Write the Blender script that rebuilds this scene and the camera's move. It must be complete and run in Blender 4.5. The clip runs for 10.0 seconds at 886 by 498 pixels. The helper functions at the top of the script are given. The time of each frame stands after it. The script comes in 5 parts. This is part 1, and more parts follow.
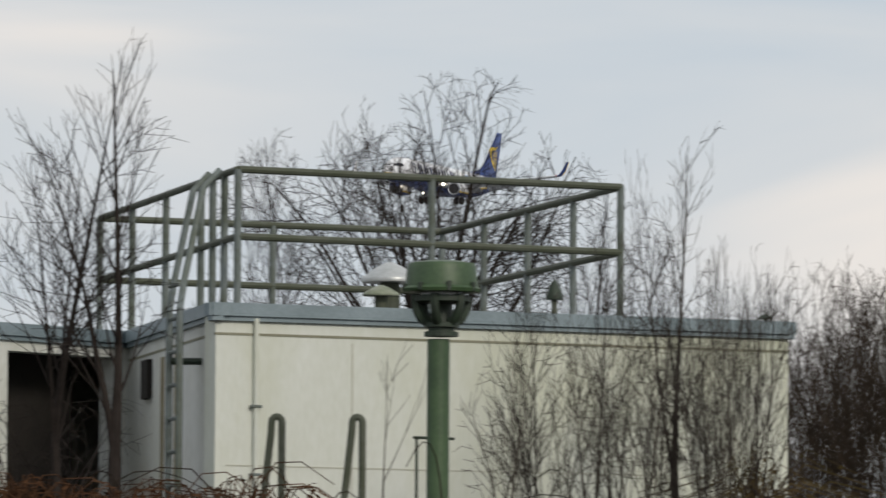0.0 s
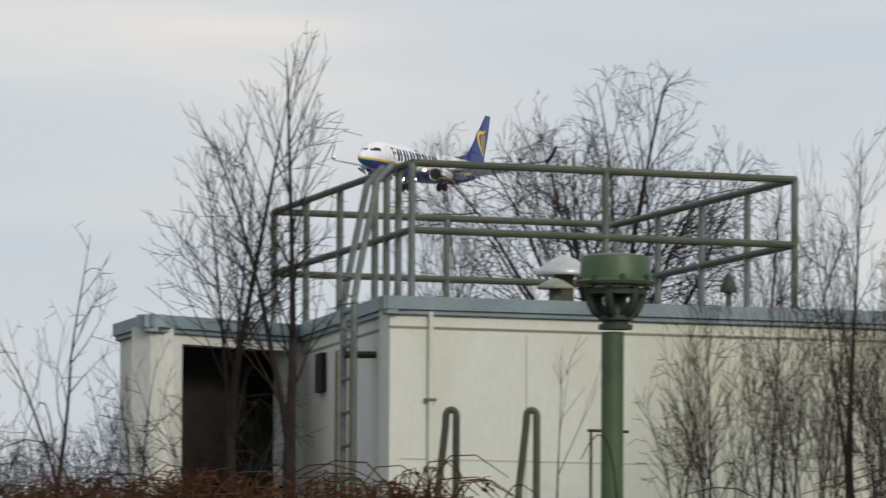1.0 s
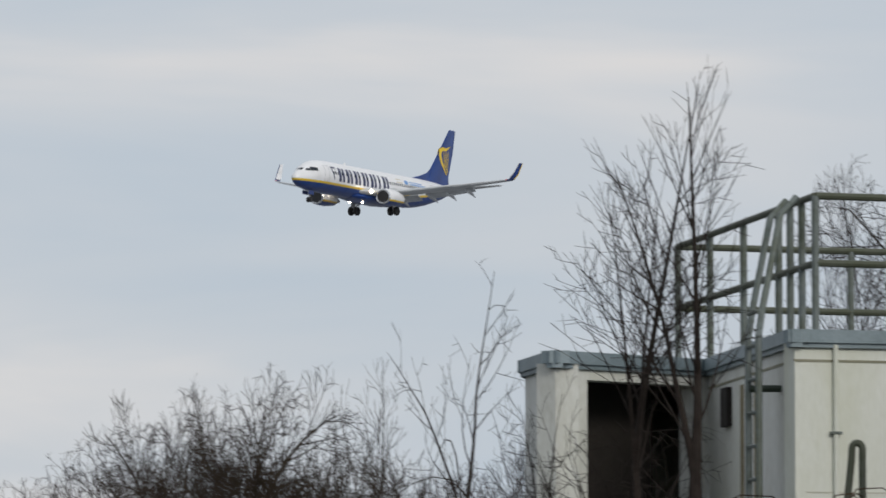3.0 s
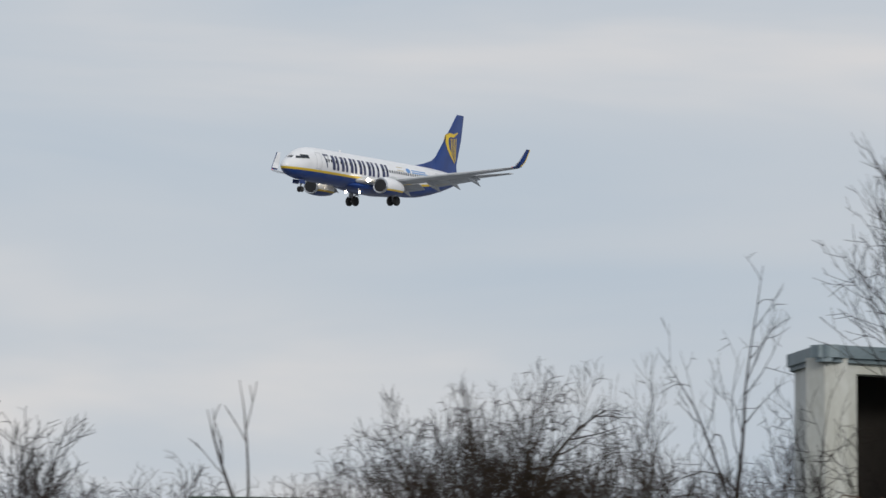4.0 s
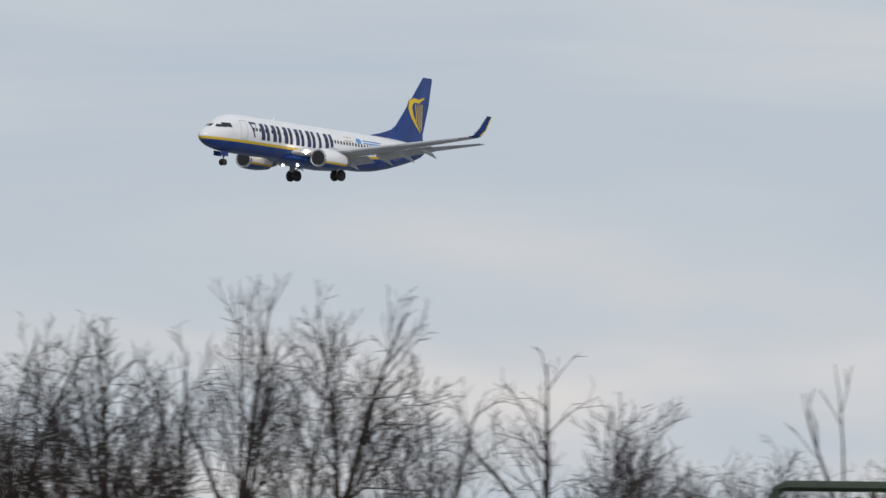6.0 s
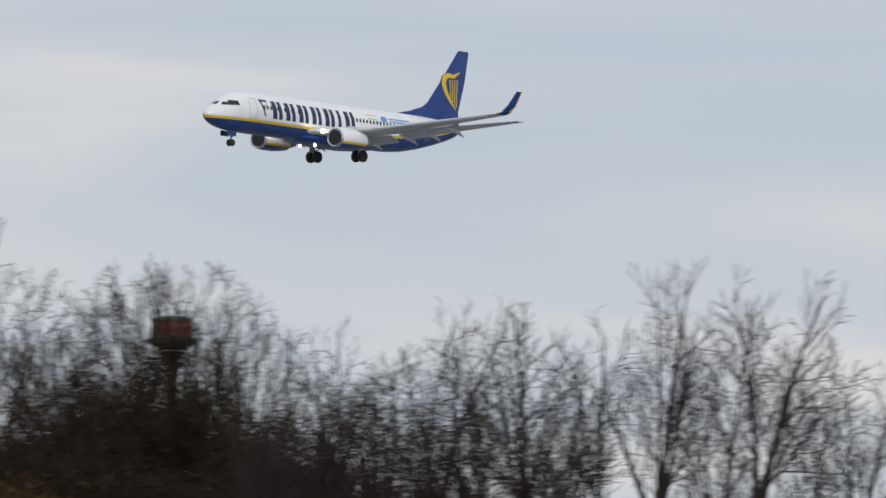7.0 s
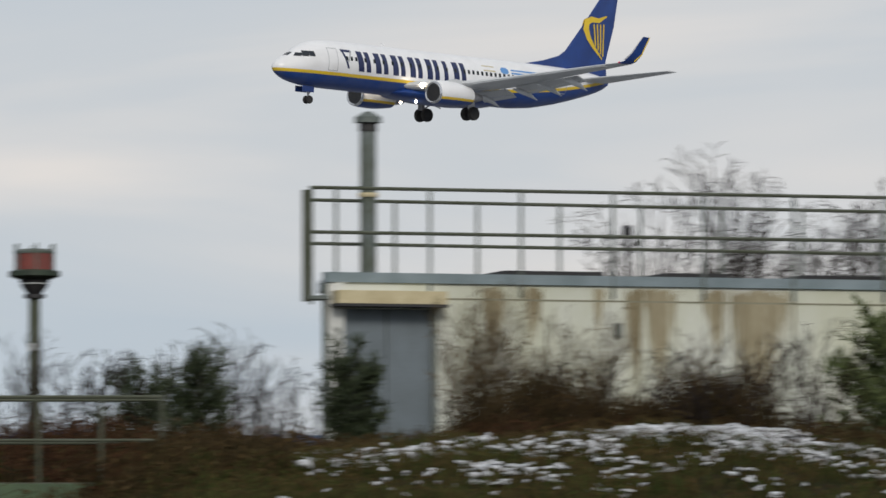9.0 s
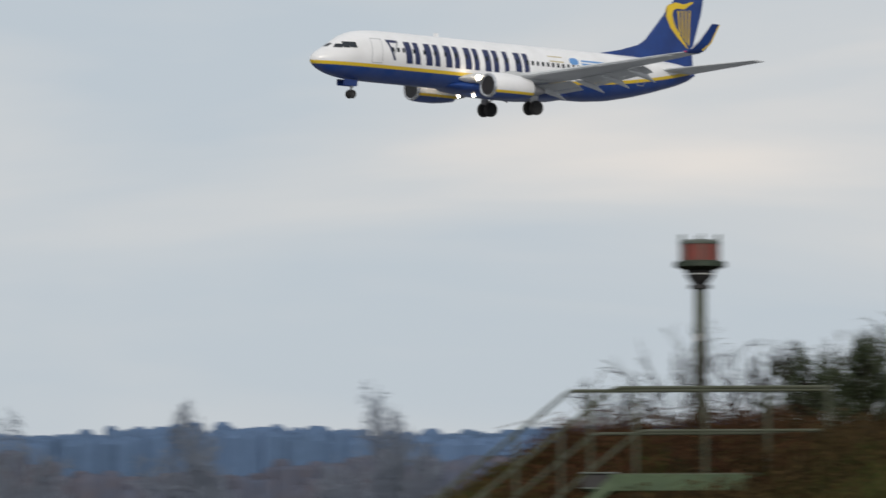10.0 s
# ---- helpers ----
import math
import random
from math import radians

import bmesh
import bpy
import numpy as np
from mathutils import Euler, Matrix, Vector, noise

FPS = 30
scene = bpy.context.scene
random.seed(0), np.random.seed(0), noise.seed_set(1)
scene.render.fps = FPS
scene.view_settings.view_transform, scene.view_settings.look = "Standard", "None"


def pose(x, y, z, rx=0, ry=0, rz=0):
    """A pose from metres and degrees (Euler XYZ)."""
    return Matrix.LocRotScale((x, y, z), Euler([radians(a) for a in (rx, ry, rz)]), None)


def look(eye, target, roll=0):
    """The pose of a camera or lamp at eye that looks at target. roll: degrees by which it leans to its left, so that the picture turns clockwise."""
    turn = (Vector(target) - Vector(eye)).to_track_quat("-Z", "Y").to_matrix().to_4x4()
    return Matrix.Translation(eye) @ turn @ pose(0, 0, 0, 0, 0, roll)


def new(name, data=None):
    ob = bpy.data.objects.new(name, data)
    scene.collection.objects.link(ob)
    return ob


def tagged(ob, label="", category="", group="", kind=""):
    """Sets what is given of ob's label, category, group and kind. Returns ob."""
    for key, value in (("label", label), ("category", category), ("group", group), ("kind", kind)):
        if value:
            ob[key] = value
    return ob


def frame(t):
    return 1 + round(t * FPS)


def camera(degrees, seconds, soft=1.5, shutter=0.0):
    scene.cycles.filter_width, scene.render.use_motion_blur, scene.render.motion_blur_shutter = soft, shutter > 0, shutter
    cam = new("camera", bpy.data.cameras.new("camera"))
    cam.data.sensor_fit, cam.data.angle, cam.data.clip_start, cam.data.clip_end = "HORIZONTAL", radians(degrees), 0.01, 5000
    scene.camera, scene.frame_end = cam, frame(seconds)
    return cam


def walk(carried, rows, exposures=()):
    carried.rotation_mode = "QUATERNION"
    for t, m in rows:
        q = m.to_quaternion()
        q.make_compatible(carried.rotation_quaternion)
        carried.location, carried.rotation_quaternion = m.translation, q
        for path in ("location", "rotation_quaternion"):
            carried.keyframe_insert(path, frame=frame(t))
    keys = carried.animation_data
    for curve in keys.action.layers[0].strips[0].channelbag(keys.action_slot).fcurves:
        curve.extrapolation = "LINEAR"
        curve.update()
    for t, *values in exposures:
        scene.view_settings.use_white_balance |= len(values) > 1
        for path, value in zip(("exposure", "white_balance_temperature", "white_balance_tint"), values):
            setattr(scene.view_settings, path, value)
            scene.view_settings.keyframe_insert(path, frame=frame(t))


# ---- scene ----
EYE = Vector((0, 0, 1.6))
VIEW = 6.394


def aim(az, el):
    """A point 100 m off in the direction az (degrees to the left of north) and el (degrees above level)."""
    a, e = radians(az), radians(el)
    return EYE + 100 * Vector((-math.sin(a) * math.cos(e), math.cos(a) * math.cos(e), math.sin(e)))


cam = camera(VIEW, 10.0, soft=1.5, shutter=0.45)
PAN = (
    (0.0, 0.001, 3.762, 0.38), (0.5, 0.708, 3.765, 0.25), (1.0, 1.260, 3.704, 0.34), (1.5, 2.162, 3.706, -0.02),
    (2.0, 2.931, 3.677, 0.43), (2.2, 3.247, 3.651, 0.21), (3.3, 4.694, 4.020, -0.15), (3.5, 5.149, 3.972, -0.22),
    (4.0, 6.127, 3.920, -0.17), (4.5, 7.053, 3.960, -0.09), (5.0, 8.032, 3.887, -0.09), (5.5, 9.171, 3.850, -0.11),
    (6.0, 10.431, 3.812, 0.01), (6.2, 11.001, 3.795, -0.14), (7.3, 14.430, 3.646, -0.09), (7.5, 15.096, 3.605, -0.12),
    (8.0, 16.843, 3.532, -0.29), (8.5, 19.069, 3.504, -0.07), (9.0, 21.317, 3.422, -0.14), (9.5, 23.405, 3.341, -0.10),
    (10.0, 26.129, 3.364, -0.18))
walk(cam, [(t, look(EYE, aim(az, el), roll)) for t, az, el, roll in PAN],
     [(0.0, 0.2, 6850, 10), (2.2, 0.17, 6800, 10), (3.3, 0.0, 6550, 10), (6.2, -0.02, 6500, 10), (7.5, 0.05, 6550, 10), (8.5, 0.05, 6650, 10), (10.0, 0.08, 6850, 10)])

# ---- sky and sun ----
SUN_AZ, SUN_EL = 150.0, 28.0   # clockwise from north, behind the standpoint


def make_sky():
    w = bpy.data.worlds.new("overcast")
    scene.world = w
    w.use_nodes = True
    nt = w.node_tree
    nt.nodes.clear()
    N, L = nt.nodes.new, nt.links.new
    out, bg = N("ShaderNodeOutputWorld"), N("ShaderNodeBackground")
    sky = N("ShaderNodeTexSky")
    sky.sky_type, sky.sun_disc = "NISHITA", False
    sky.sun_elevation, sky.sun_rotation = radians(SUN_EL), radians(SUN_AZ)
    tc, mp, no = N("ShaderNodeTexCoord"), N("ShaderNodeMapping"), N("ShaderNodeTexNoise")
    mp.inputs["Scale"].default_value = (7, 7, 34)
    mp.inputs["Location"].default_value = (3.7, 1.2, 0.4)
    no.inputs["Scale"].default_value, no.inputs["Detail"].default_value, no.inputs["Roughness"].default_value = 1.0, 5, 0.45
    no.inputs["Distortion"].default_value = 0.5
    ramp = N("ShaderNodeValToRGB")
    e = ramp.color_ramp.elements
    e[0].position, e[0].color = 0.36, (0.47, 0.545, 0.635, 1)
    e[1].position, e[1].color = 0.66, (0.72, 0.70, 0.70, 1)
    m = e.new(0.52)
    m.color = (0.56, 0.60, 0.655, 1)
    scale = N("ShaderNodeVectorMath")
    scale.operation = "SCALE"
    scale.inputs["Scale"].default_value = 0.07
    mix = N("ShaderNodeMixRGB")
    mix.inputs["Fac"].default_value = 0.93
    L(tc.outputs["Generated"], mp.inputs["Vector"])
    L(mp.outputs["Vector"], no.inputs["Vector"])
    L(no.outputs["Fac"], ramp.inputs["Fac"])
    L(sky.outputs["Color"], scale.inputs[0])
    L(scale.outputs["Vector"], mix.inputs["Color1"])
    L(ramp.outputs["Color"], mix.inputs["Color2"])
    L(mix.outputs["Color"], bg.inputs["Color"])
    bg.inputs["Strength"].default_value = 1.0
    L(bg.outputs["Background"], out.inputs["Surface"])
    lamp = bpy.data.lights.new("sun", "SUN")
    lamp.energy, lamp.angle, lamp.color = 1.35, radians(14), (1.0, 0.95, 0.88)
    a, el = radians(SUN_AZ), radians(SUN_EL)
    d = Vector((math.sin(a) * math.cos(el), math.cos(a) * math.cos(el), math.sin(el)))
    new("sun", lamp).matrix_world = look(d * 60, (0, 0, 0))


make_sky()


# ---- materials ----
def mat(name, col, col2=None, rough=0.6, metal=0.0, scale=3.0, bump=0.0, fine=40.0, stretch=(1, 1, 1), island=0.0, spec=0.5, glow=0.0):
    """A procedural surface: two colours mixed by coarse and fine noise, with relief and uneven gloss."""
    m = bpy.data.materials.new(name)
    m.use_nodes = True
    nt = m.node_tree
    N, L = nt.nodes.new, nt.links.new
    b = nt.nodes["Principled BSDF"]
    b.inputs["Roughness"].default_value, b.inputs["Metallic"].default_value = rough, metal
    b.inputs["Specular IOR Level"].default_value = spec
    tc, mp = N("ShaderNodeTexCoord"), N("ShaderNodeMapping")
    mp.inputs["Scale"].default_value = stretch
    L(tc.outputs["Object"], mp.inputs["Vector"])
    n1, n2 = N("ShaderNodeTexNoise"), N("ShaderNodeTexNoise")
    for n, s in ((n1, scale), (n2, fine)):
        n.inputs["Scale"].default_value, n.inputs["Detail"].default_value = s, 5
        L(mp.outputs["Vector"], n.inputs["Vector"])
    add = N("ShaderNodeMath")
    add.operation = "MULTIPLY_ADD"
    L(n2.outputs["Fac"], add.inputs[0])
    add.inputs[1].default_value = 0.5
    L(n1.outputs["Fac"], add.inputs[2])
    ramp = N("ShaderNodeValToRGB")
    e = ramp.color_ramp.elements
    e[0].position, e[1].position = 0.55, 0.95
    e[0].color, e[1].color = (*col, 1), (*(col2 or [c * 0.8 for c in col]), 1)
    L(add.outputs[0], ramp.inputs["Fac"])
    src = ramp.outputs["Color"]
    if island:
        geo, hsv, ma = N("ShaderNodeNewGeometry"), N("ShaderNodeHueSaturation"), N("ShaderNodeMapRange")
        ma.inputs["To Min"].default_value, ma.inputs["To Max"].default_value = 1 - island, 1 + island
        L(geo.outputs["Random Per Island"], ma.inputs["Value"])
        L(ma.outputs["Result"], hsv.inputs["Value"])
        L(src, hsv.inputs["Color"])
        src = hsv.outputs["Color"]
    L(src, b.inputs["Base Color"])
    if bump:
        bp = N("ShaderNodeBump")
        bp.inputs["Strength"].default_value, bp.inputs["Distance"].default_value = bump, 0.02
        L(n2.outputs["Fac"], bp.inputs["Height"])
        L(bp.outputs["Normal"], b.inputs["Normal"])
    if glow:
        b.inputs["Emission Color"].default_value = (1.0, 0.86, 0.66, 1)
        b.inputs["Emission Strength"].default_value = glow
    return m


def banded(name, bands, rough=0.3, dirt=0.06, sweep=0.0):
    """Glossy paint in level bands: (z from which it holds, colour), lowest first."""
    m = mat(name, (1, 1, 1), None, rough)
    nt = m.node_tree
    N, L = nt.nodes.new, nt.links.new
    b = nt.nodes["Principled BSDF"]
    tc, sep = N("ShaderNodeTexCoord"), N("ShaderNodeSeparateXYZ")
    L(tc.outputs["Object"], sep.inputs[0])
    # the bands sweep up towards the tail
    aft, sq, lift = N("ShaderNodeMath"), N("ShaderNodeMath"), N("ShaderNodeMath")
    aft.operation, sq.operation, lift.operation = "ADD", "MULTIPLY", "MULTIPLY_ADD"
    aft.inputs[1].default_value = 20.0
    low = N("ShaderNodeMath")
    low.operation = "MINIMUM"
    low.inputs[1].default_value = 0.0
    L(sep.outputs["X"], aft.inputs[0])
    L(aft.outputs[0], low.inputs[0])
    L(low.outputs[0], sq.inputs[0])
    L(low.outputs[0], sq.inputs[1])
    L(sq.outputs[0], lift.inputs[0])
    lift.inputs[1].default_value = -sweep
    L(sep.outputs["Z"], lift.inputs[2])
    col = None
    for z, c in bands:
        if col is None:
            rgb = N("ShaderNodeRGB")
            rgb.outputs[0].default_value = (*c, 1)
            col = rgb.outputs[0]
            continue
        gt, mx = N("ShaderNodeMath"), N("ShaderNodeMixRGB")
        gt.operation = "GREATER_THAN"
        gt.inputs[1].default_value = z
        L(lift.outputs[0], gt.inputs[0])
        L(gt.outputs[0], mx.inputs["Fac"])
        L(col, mx.inputs["Color1"])
        mx.inputs["Color2"].default_value = (*c, 1)
        col = mx.outputs[0]
    no, mr, mul = N("ShaderNodeTexNoise"), N("ShaderNodeMapRange"), N("ShaderNodeMixRGB")
    no.inputs["Scale"].default_value, no.inputs["Detail"].default_value = 0.9, 8
    L(tc.outputs["Object"], no.inputs["Vector"])
    mr.inputs["From Min"].default_value, mr.inputs["From Max"].default_value = 0.4, 0.75
    mr.inputs["To Min"].default_value, mr.inputs["To Max"].default_value = 0.0, dirt * 2
    L(no.outputs["Fac"], mr.inputs["Value"])
    L(mr.outputs["Result"], mul.inputs["Fac"])
    L(col, mul.inputs["Color1"])
    mul.inputs["Color2"].default_value = (0.25, 0.24, 0.22, 1)
    L(mul.outputs[0], b.inputs["Base Color"])
    return m


def algae_wall(name, col, col2, grow_to=0.55):
    """Painted render: fine streaks, and broad uneven patches of green-yellow algae."""
    m = mat(name, col, col2, 0.9, scale=0.8, bump=0.12, fine=26, stretch=(1, 1, 0.4))
    nt = m.node_tree
    N, L = nt.nodes.new, nt.links.new
    b = nt.nodes["Principled BSDF"]
    src = b.inputs["Base Color"].links[0].from_socket
    tc, mp, no, mr, mx = N("ShaderNodeTexCoord"), N("ShaderNodeMapping"), N("ShaderNodeTexNoise"), N("ShaderNodeMapRange"), N("ShaderNodeMixRGB")
    mp.inputs["Scale"].default_value = (1, 1, 0.45)
    no.inputs["Scale"].default_value, no.inputs["Detail"].default_value, no.inputs["Roughness"].default_value = 0.42, 7, 0.6
    mr.inputs["From Min"].default_value, mr.inputs["From Max"].default_value = 0.46, 0.72
    mr.inputs["To Min"].default_value, mr.inputs["To Max"].default_value = 0.0, grow_to
    L(tc.outputs["Object"], mp.inputs["Vector"])
    L(mp.outputs["Vector"], no.inputs["Vector"])
    L(no.outputs["Fac"], mr.inputs["Value"])
    L(mr.outputs["Result"], mx.inputs["Fac"])
    L(src, mx.inputs["Color1"])
    mx.inputs["Color2"].default_value = (0.44, 0.45, 0.27, 1)
    L(mx.outputs[0], b.inputs["Base Color"])
    return m


NAVY, YELLOW, WHITE = (0.009, 0.050, 0.235), (0.75, 0.52, 0.03), (0.82, 0.83, 0.85)
M = dict(
    hull=banded("airliner_paint", ((-9, NAVY), (-0.98, YELLOW), (-0.72, WHITE)), sweep=0.0065),
    nacelle=banded("nacelle_paint", ((-9, NAVY), (-2.32, YELLOW), (-2.12, WHITE))),
    navy=mat("navy_paint", NAVY, (0.007, 0.03, 0.15), 0.3, scale=0.6),
    lettering=mat("dark_navy_lettering", (0.012, 0.022, 0.09), (0.010, 0.020, 0.08), 0.35),
    yellow=mat("yellow_paint", YELLOW, (0.70, 0.48, 0.03), 0.35),
    wing=mat("grey_wing_paint", (0.60, 0.62, 0.64), (0.52, 0.54, 0.56), 0.4, scale=0.7),
    wingpale=mat("pale_wing_paint", (0.62, 0.64, 0.66), (0.54, 0.56, 0.58), 0.4, scale=0.7),
    lip=mat("polished_inlet_lip", (0.7, 0.71, 0.72), (0.6, 0.61, 0.63), 0.25, 0.9),
    dark=mat("dark_inlet", (0.02, 0.02, 0.025), (0.03, 0.03, 0.03), 0.6),
    tyre=mat("tyre_rubber", (0.018, 0.018, 0.02), (0.03, 0.03, 0.03), 0.8),
    gear=mat("gear_metal", (0.30, 0.31, 0.33), (0.2, 0.2, 0.22), 0.4, 0.3),
    glass=mat("cockpit_glass", (0.015, 0.02, 0.03), (0.02, 0.025, 0.03), 0.08),
    lamp=mat("landing_light", (1, 1, 1), (1, 1, 1), 0.3, glow=30),
    beacon=mat("red_light", (0.7, 0.02, 0.02), (0.7, 0.02, 0.02), 0.3),
    line=mat("panel_line", (0.42, 0.44, 0.46), (0.38, 0.4, 0.42), 0.5),
    skyblue=mat("pale_blue_lettering", (0.10, 0.28, 0.62), (0.12, 0.3, 0.6), 0.4),
    render=algae_wall("weathered_white_render", (0.69, 0.715, 0.67), (0.60, 0.625, 0.56), 0.75),
    sidewall=algae_wall("weathered_grey_render", (0.72, 0.74, 0.73), (0.50, 0.51, 0.47), 0.3),
    stain=mat("algae_streaks", (0.17, 0.135, 0.07), (0.40, 0.36, 0.25), 0.9, scale=2.0, stretch=(1, 1, 0.15)),
    seam=mat("faint_panel_seam", (0.50, 0.50, 0.43), (0.42, 0.42, 0.35), 0.9),
    joint=mat("dirty_joint", (0.20, 0.20, 0.14), (0.28, 0.27, 0.2), 0.9),
    fascia=mat("blue_grey_sheet_metal", (0.24, 0.30, 0.33), (0.17, 0.22, 0.24), 0.5, 0.2, scale=2.5),
    roof=mat("roof_felt", (0.10, 0.10, 0.10), (0.15, 0.15, 0.14), 0.95, bump=0.3),
    # near-black stands in for unlit depth behind the doorway; also on the vent box
    void=mat("painted_dark_interior", (0.014, 0.011, 0.009), (0.022, 0.018, 0.014), 0.9),
    galv=mat("mossy_galvanised_steel", (0.17, 0.20, 0.20), (0.085, 0.10, 0.075), 0.6, 0.3, scale=2.2, fine=18),
    rail=mat("algae_green_steel", (0.06, 0.07, 0.042), (0.09, 0.10, 0.075), 0.7, 0.1, scale=2.5, fine=20),
    green=mat("green_painted_steel", (0.058, 0.105, 0.045), (0.035, 0.068, 0.03), 0.5, 0.0, scale=5, fine=30, bump=0.1),
    darkgreen=mat("dark_green_steel", (0.03, 0.05, 0.03), (0.02, 0.03, 0.02), 0.6, scale=6),
    alu=mat("bare_aluminium_cap", (0.62, 0.64, 0.64), (0.45, 0.47, 0.46), 0.4, 0.4, scale=5),
    mossy=mat("mossy_metal_cap", (0.30, 0.32, 0.26), (0.17, 0.2, 0.13), 0.7, scale=8),
    doorgrey=mat("grey_blue_door", (0.17, 0.21, 0.24), (0.13, 0.16, 0.18), 0.5, scale=2),
    cream=mat("cream_canopy", (0.62, 0.55, 0.36), (0.45, 0.38, 0.22), 0.7, scale=4),
    red=mat("faded_red_lamp_glass", (0.24, 0.05, 0.038), (0.14, 0.045, 0.035), 0.4, scale=10),
    bark=mat("bare_bark", (0.022, 0.017, 0.015), (0.040, 0.033, 0.029), 0.9, scale=8, bump=0.3, fine=60, spec=0.1),
    barkpale=mat("grey_brown_bark", (0.042, 0.035, 0.030), (0.070, 0.060, 0.050), 0.9, scale=8, bump=0.3, spec=0.1),
    barkred=mat("reddish_twigs", (0.045, 0.034, 0.032), (0.034, 0.026, 0.023), 0.9, scale=6, island=0.2, spec=0.1),
    barkdark=mat("dark_hedge_wood", (0.023, 0.017, 0.012), (0.037, 0.027, 0.019), 0.95, scale=5, island=0.25, spec=0.1),
    # bark paled to blue-grey, painting in the haze of distance
    barkfar=mat("far_wood_painted_haze", (0.165, 0.195, 0.245), (0.14, 0.165, 0.21), 1.0, scale=0.4),
    bramble=mat("dead_bracken", (0.085, 0.041, 0.021), (0.044, 0.024, 0.013), 0.95, scale=3, island=0.45, spec=0.1),
    undergrowth=mat("brown_dead_undergrowth", (0.072, 0.046, 0.021), (0.036, 0.030, 0.013), 0.95, scale=3, island=0.45, spec=0.1),
    straw=mat("dry_grass", (0.10, 0.068, 0.028), (0.052, 0.043, 0.017), 0.95, scale=2, island=0.4, spec=0.1),
    tan=mat("tan_dead_stems", (0.15, 0.115, 0.07), (0.10, 0.08, 0.05), 0.95, scale=4, island=0.3, spec=0.1),
    grass=mat("winter_grass", (0.042, 0.060, 0.016), (0.07, 0.075, 0.024), 0.95, scale=2, island=0.4, spec=0.1),
    pine=mat("pine_needles", (0.075, 0.108, 0.034), (0.115, 0.14, 0.05), 0.8, scale=6, island=0.4),
    ivy=mat("dark_evergreen_leaves", (0.026, 0.040, 0.017), (0.042, 0.058, 0.024), 0.6, scale=6, island=0.4),
    snow=mat("thin_snow", (0.66, 0.68, 0.72), (0.42, 0.44, 0.46), 0.8, scale=9, bump=0.4),
    # distance haze is mixed into the base colours of the far woods and ridge
    ridge=mat("ridge_painted_haze", (0.105, 0.165, 0.275), (0.085, 0.135, 0.22), 1.0, scale=0.02, fine=0.3, spec=0.0),
    woods=mat("woods_painted_haze", (0.085, 0.11, 0.165), (0.11, 0.10, 0.115), 1.0, scale=0.03, fine=0.5, spec=0.0),
)


def ground_material():
    """Dead turf; unseen fields farther out get added broken snow that bounces light up."""
    m = mat("winter_turf", (0.026, 0.019, 0.009), (0.014, 0.017, 0.006), 0.95, scale=0.6, bump=0.6, fine=7, spec=0.1)
    nt = m.node_tree
    N, L = nt.nodes.new, nt.links.new
    b = nt.nodes["Principled BSDF"]
    src = b.inputs["Base Color"].links[0].from_socket
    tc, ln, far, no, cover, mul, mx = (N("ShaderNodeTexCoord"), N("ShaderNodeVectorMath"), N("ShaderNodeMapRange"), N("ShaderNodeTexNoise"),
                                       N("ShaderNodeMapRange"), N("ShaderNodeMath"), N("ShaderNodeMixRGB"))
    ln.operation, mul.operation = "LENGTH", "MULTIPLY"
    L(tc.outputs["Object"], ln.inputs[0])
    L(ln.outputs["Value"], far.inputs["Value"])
    # added pale cover starts past 150 m, out of view, lighting the airliner's underside
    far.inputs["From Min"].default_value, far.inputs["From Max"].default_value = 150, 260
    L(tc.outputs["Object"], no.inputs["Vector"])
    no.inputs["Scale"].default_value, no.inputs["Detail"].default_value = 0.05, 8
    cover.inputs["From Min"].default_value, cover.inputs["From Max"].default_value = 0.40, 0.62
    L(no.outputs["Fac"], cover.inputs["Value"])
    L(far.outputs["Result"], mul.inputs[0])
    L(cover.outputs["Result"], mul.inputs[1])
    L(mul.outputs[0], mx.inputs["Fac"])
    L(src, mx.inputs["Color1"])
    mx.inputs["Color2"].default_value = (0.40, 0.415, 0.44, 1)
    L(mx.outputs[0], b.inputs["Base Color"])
    return m


M["turf"] = ground_material()


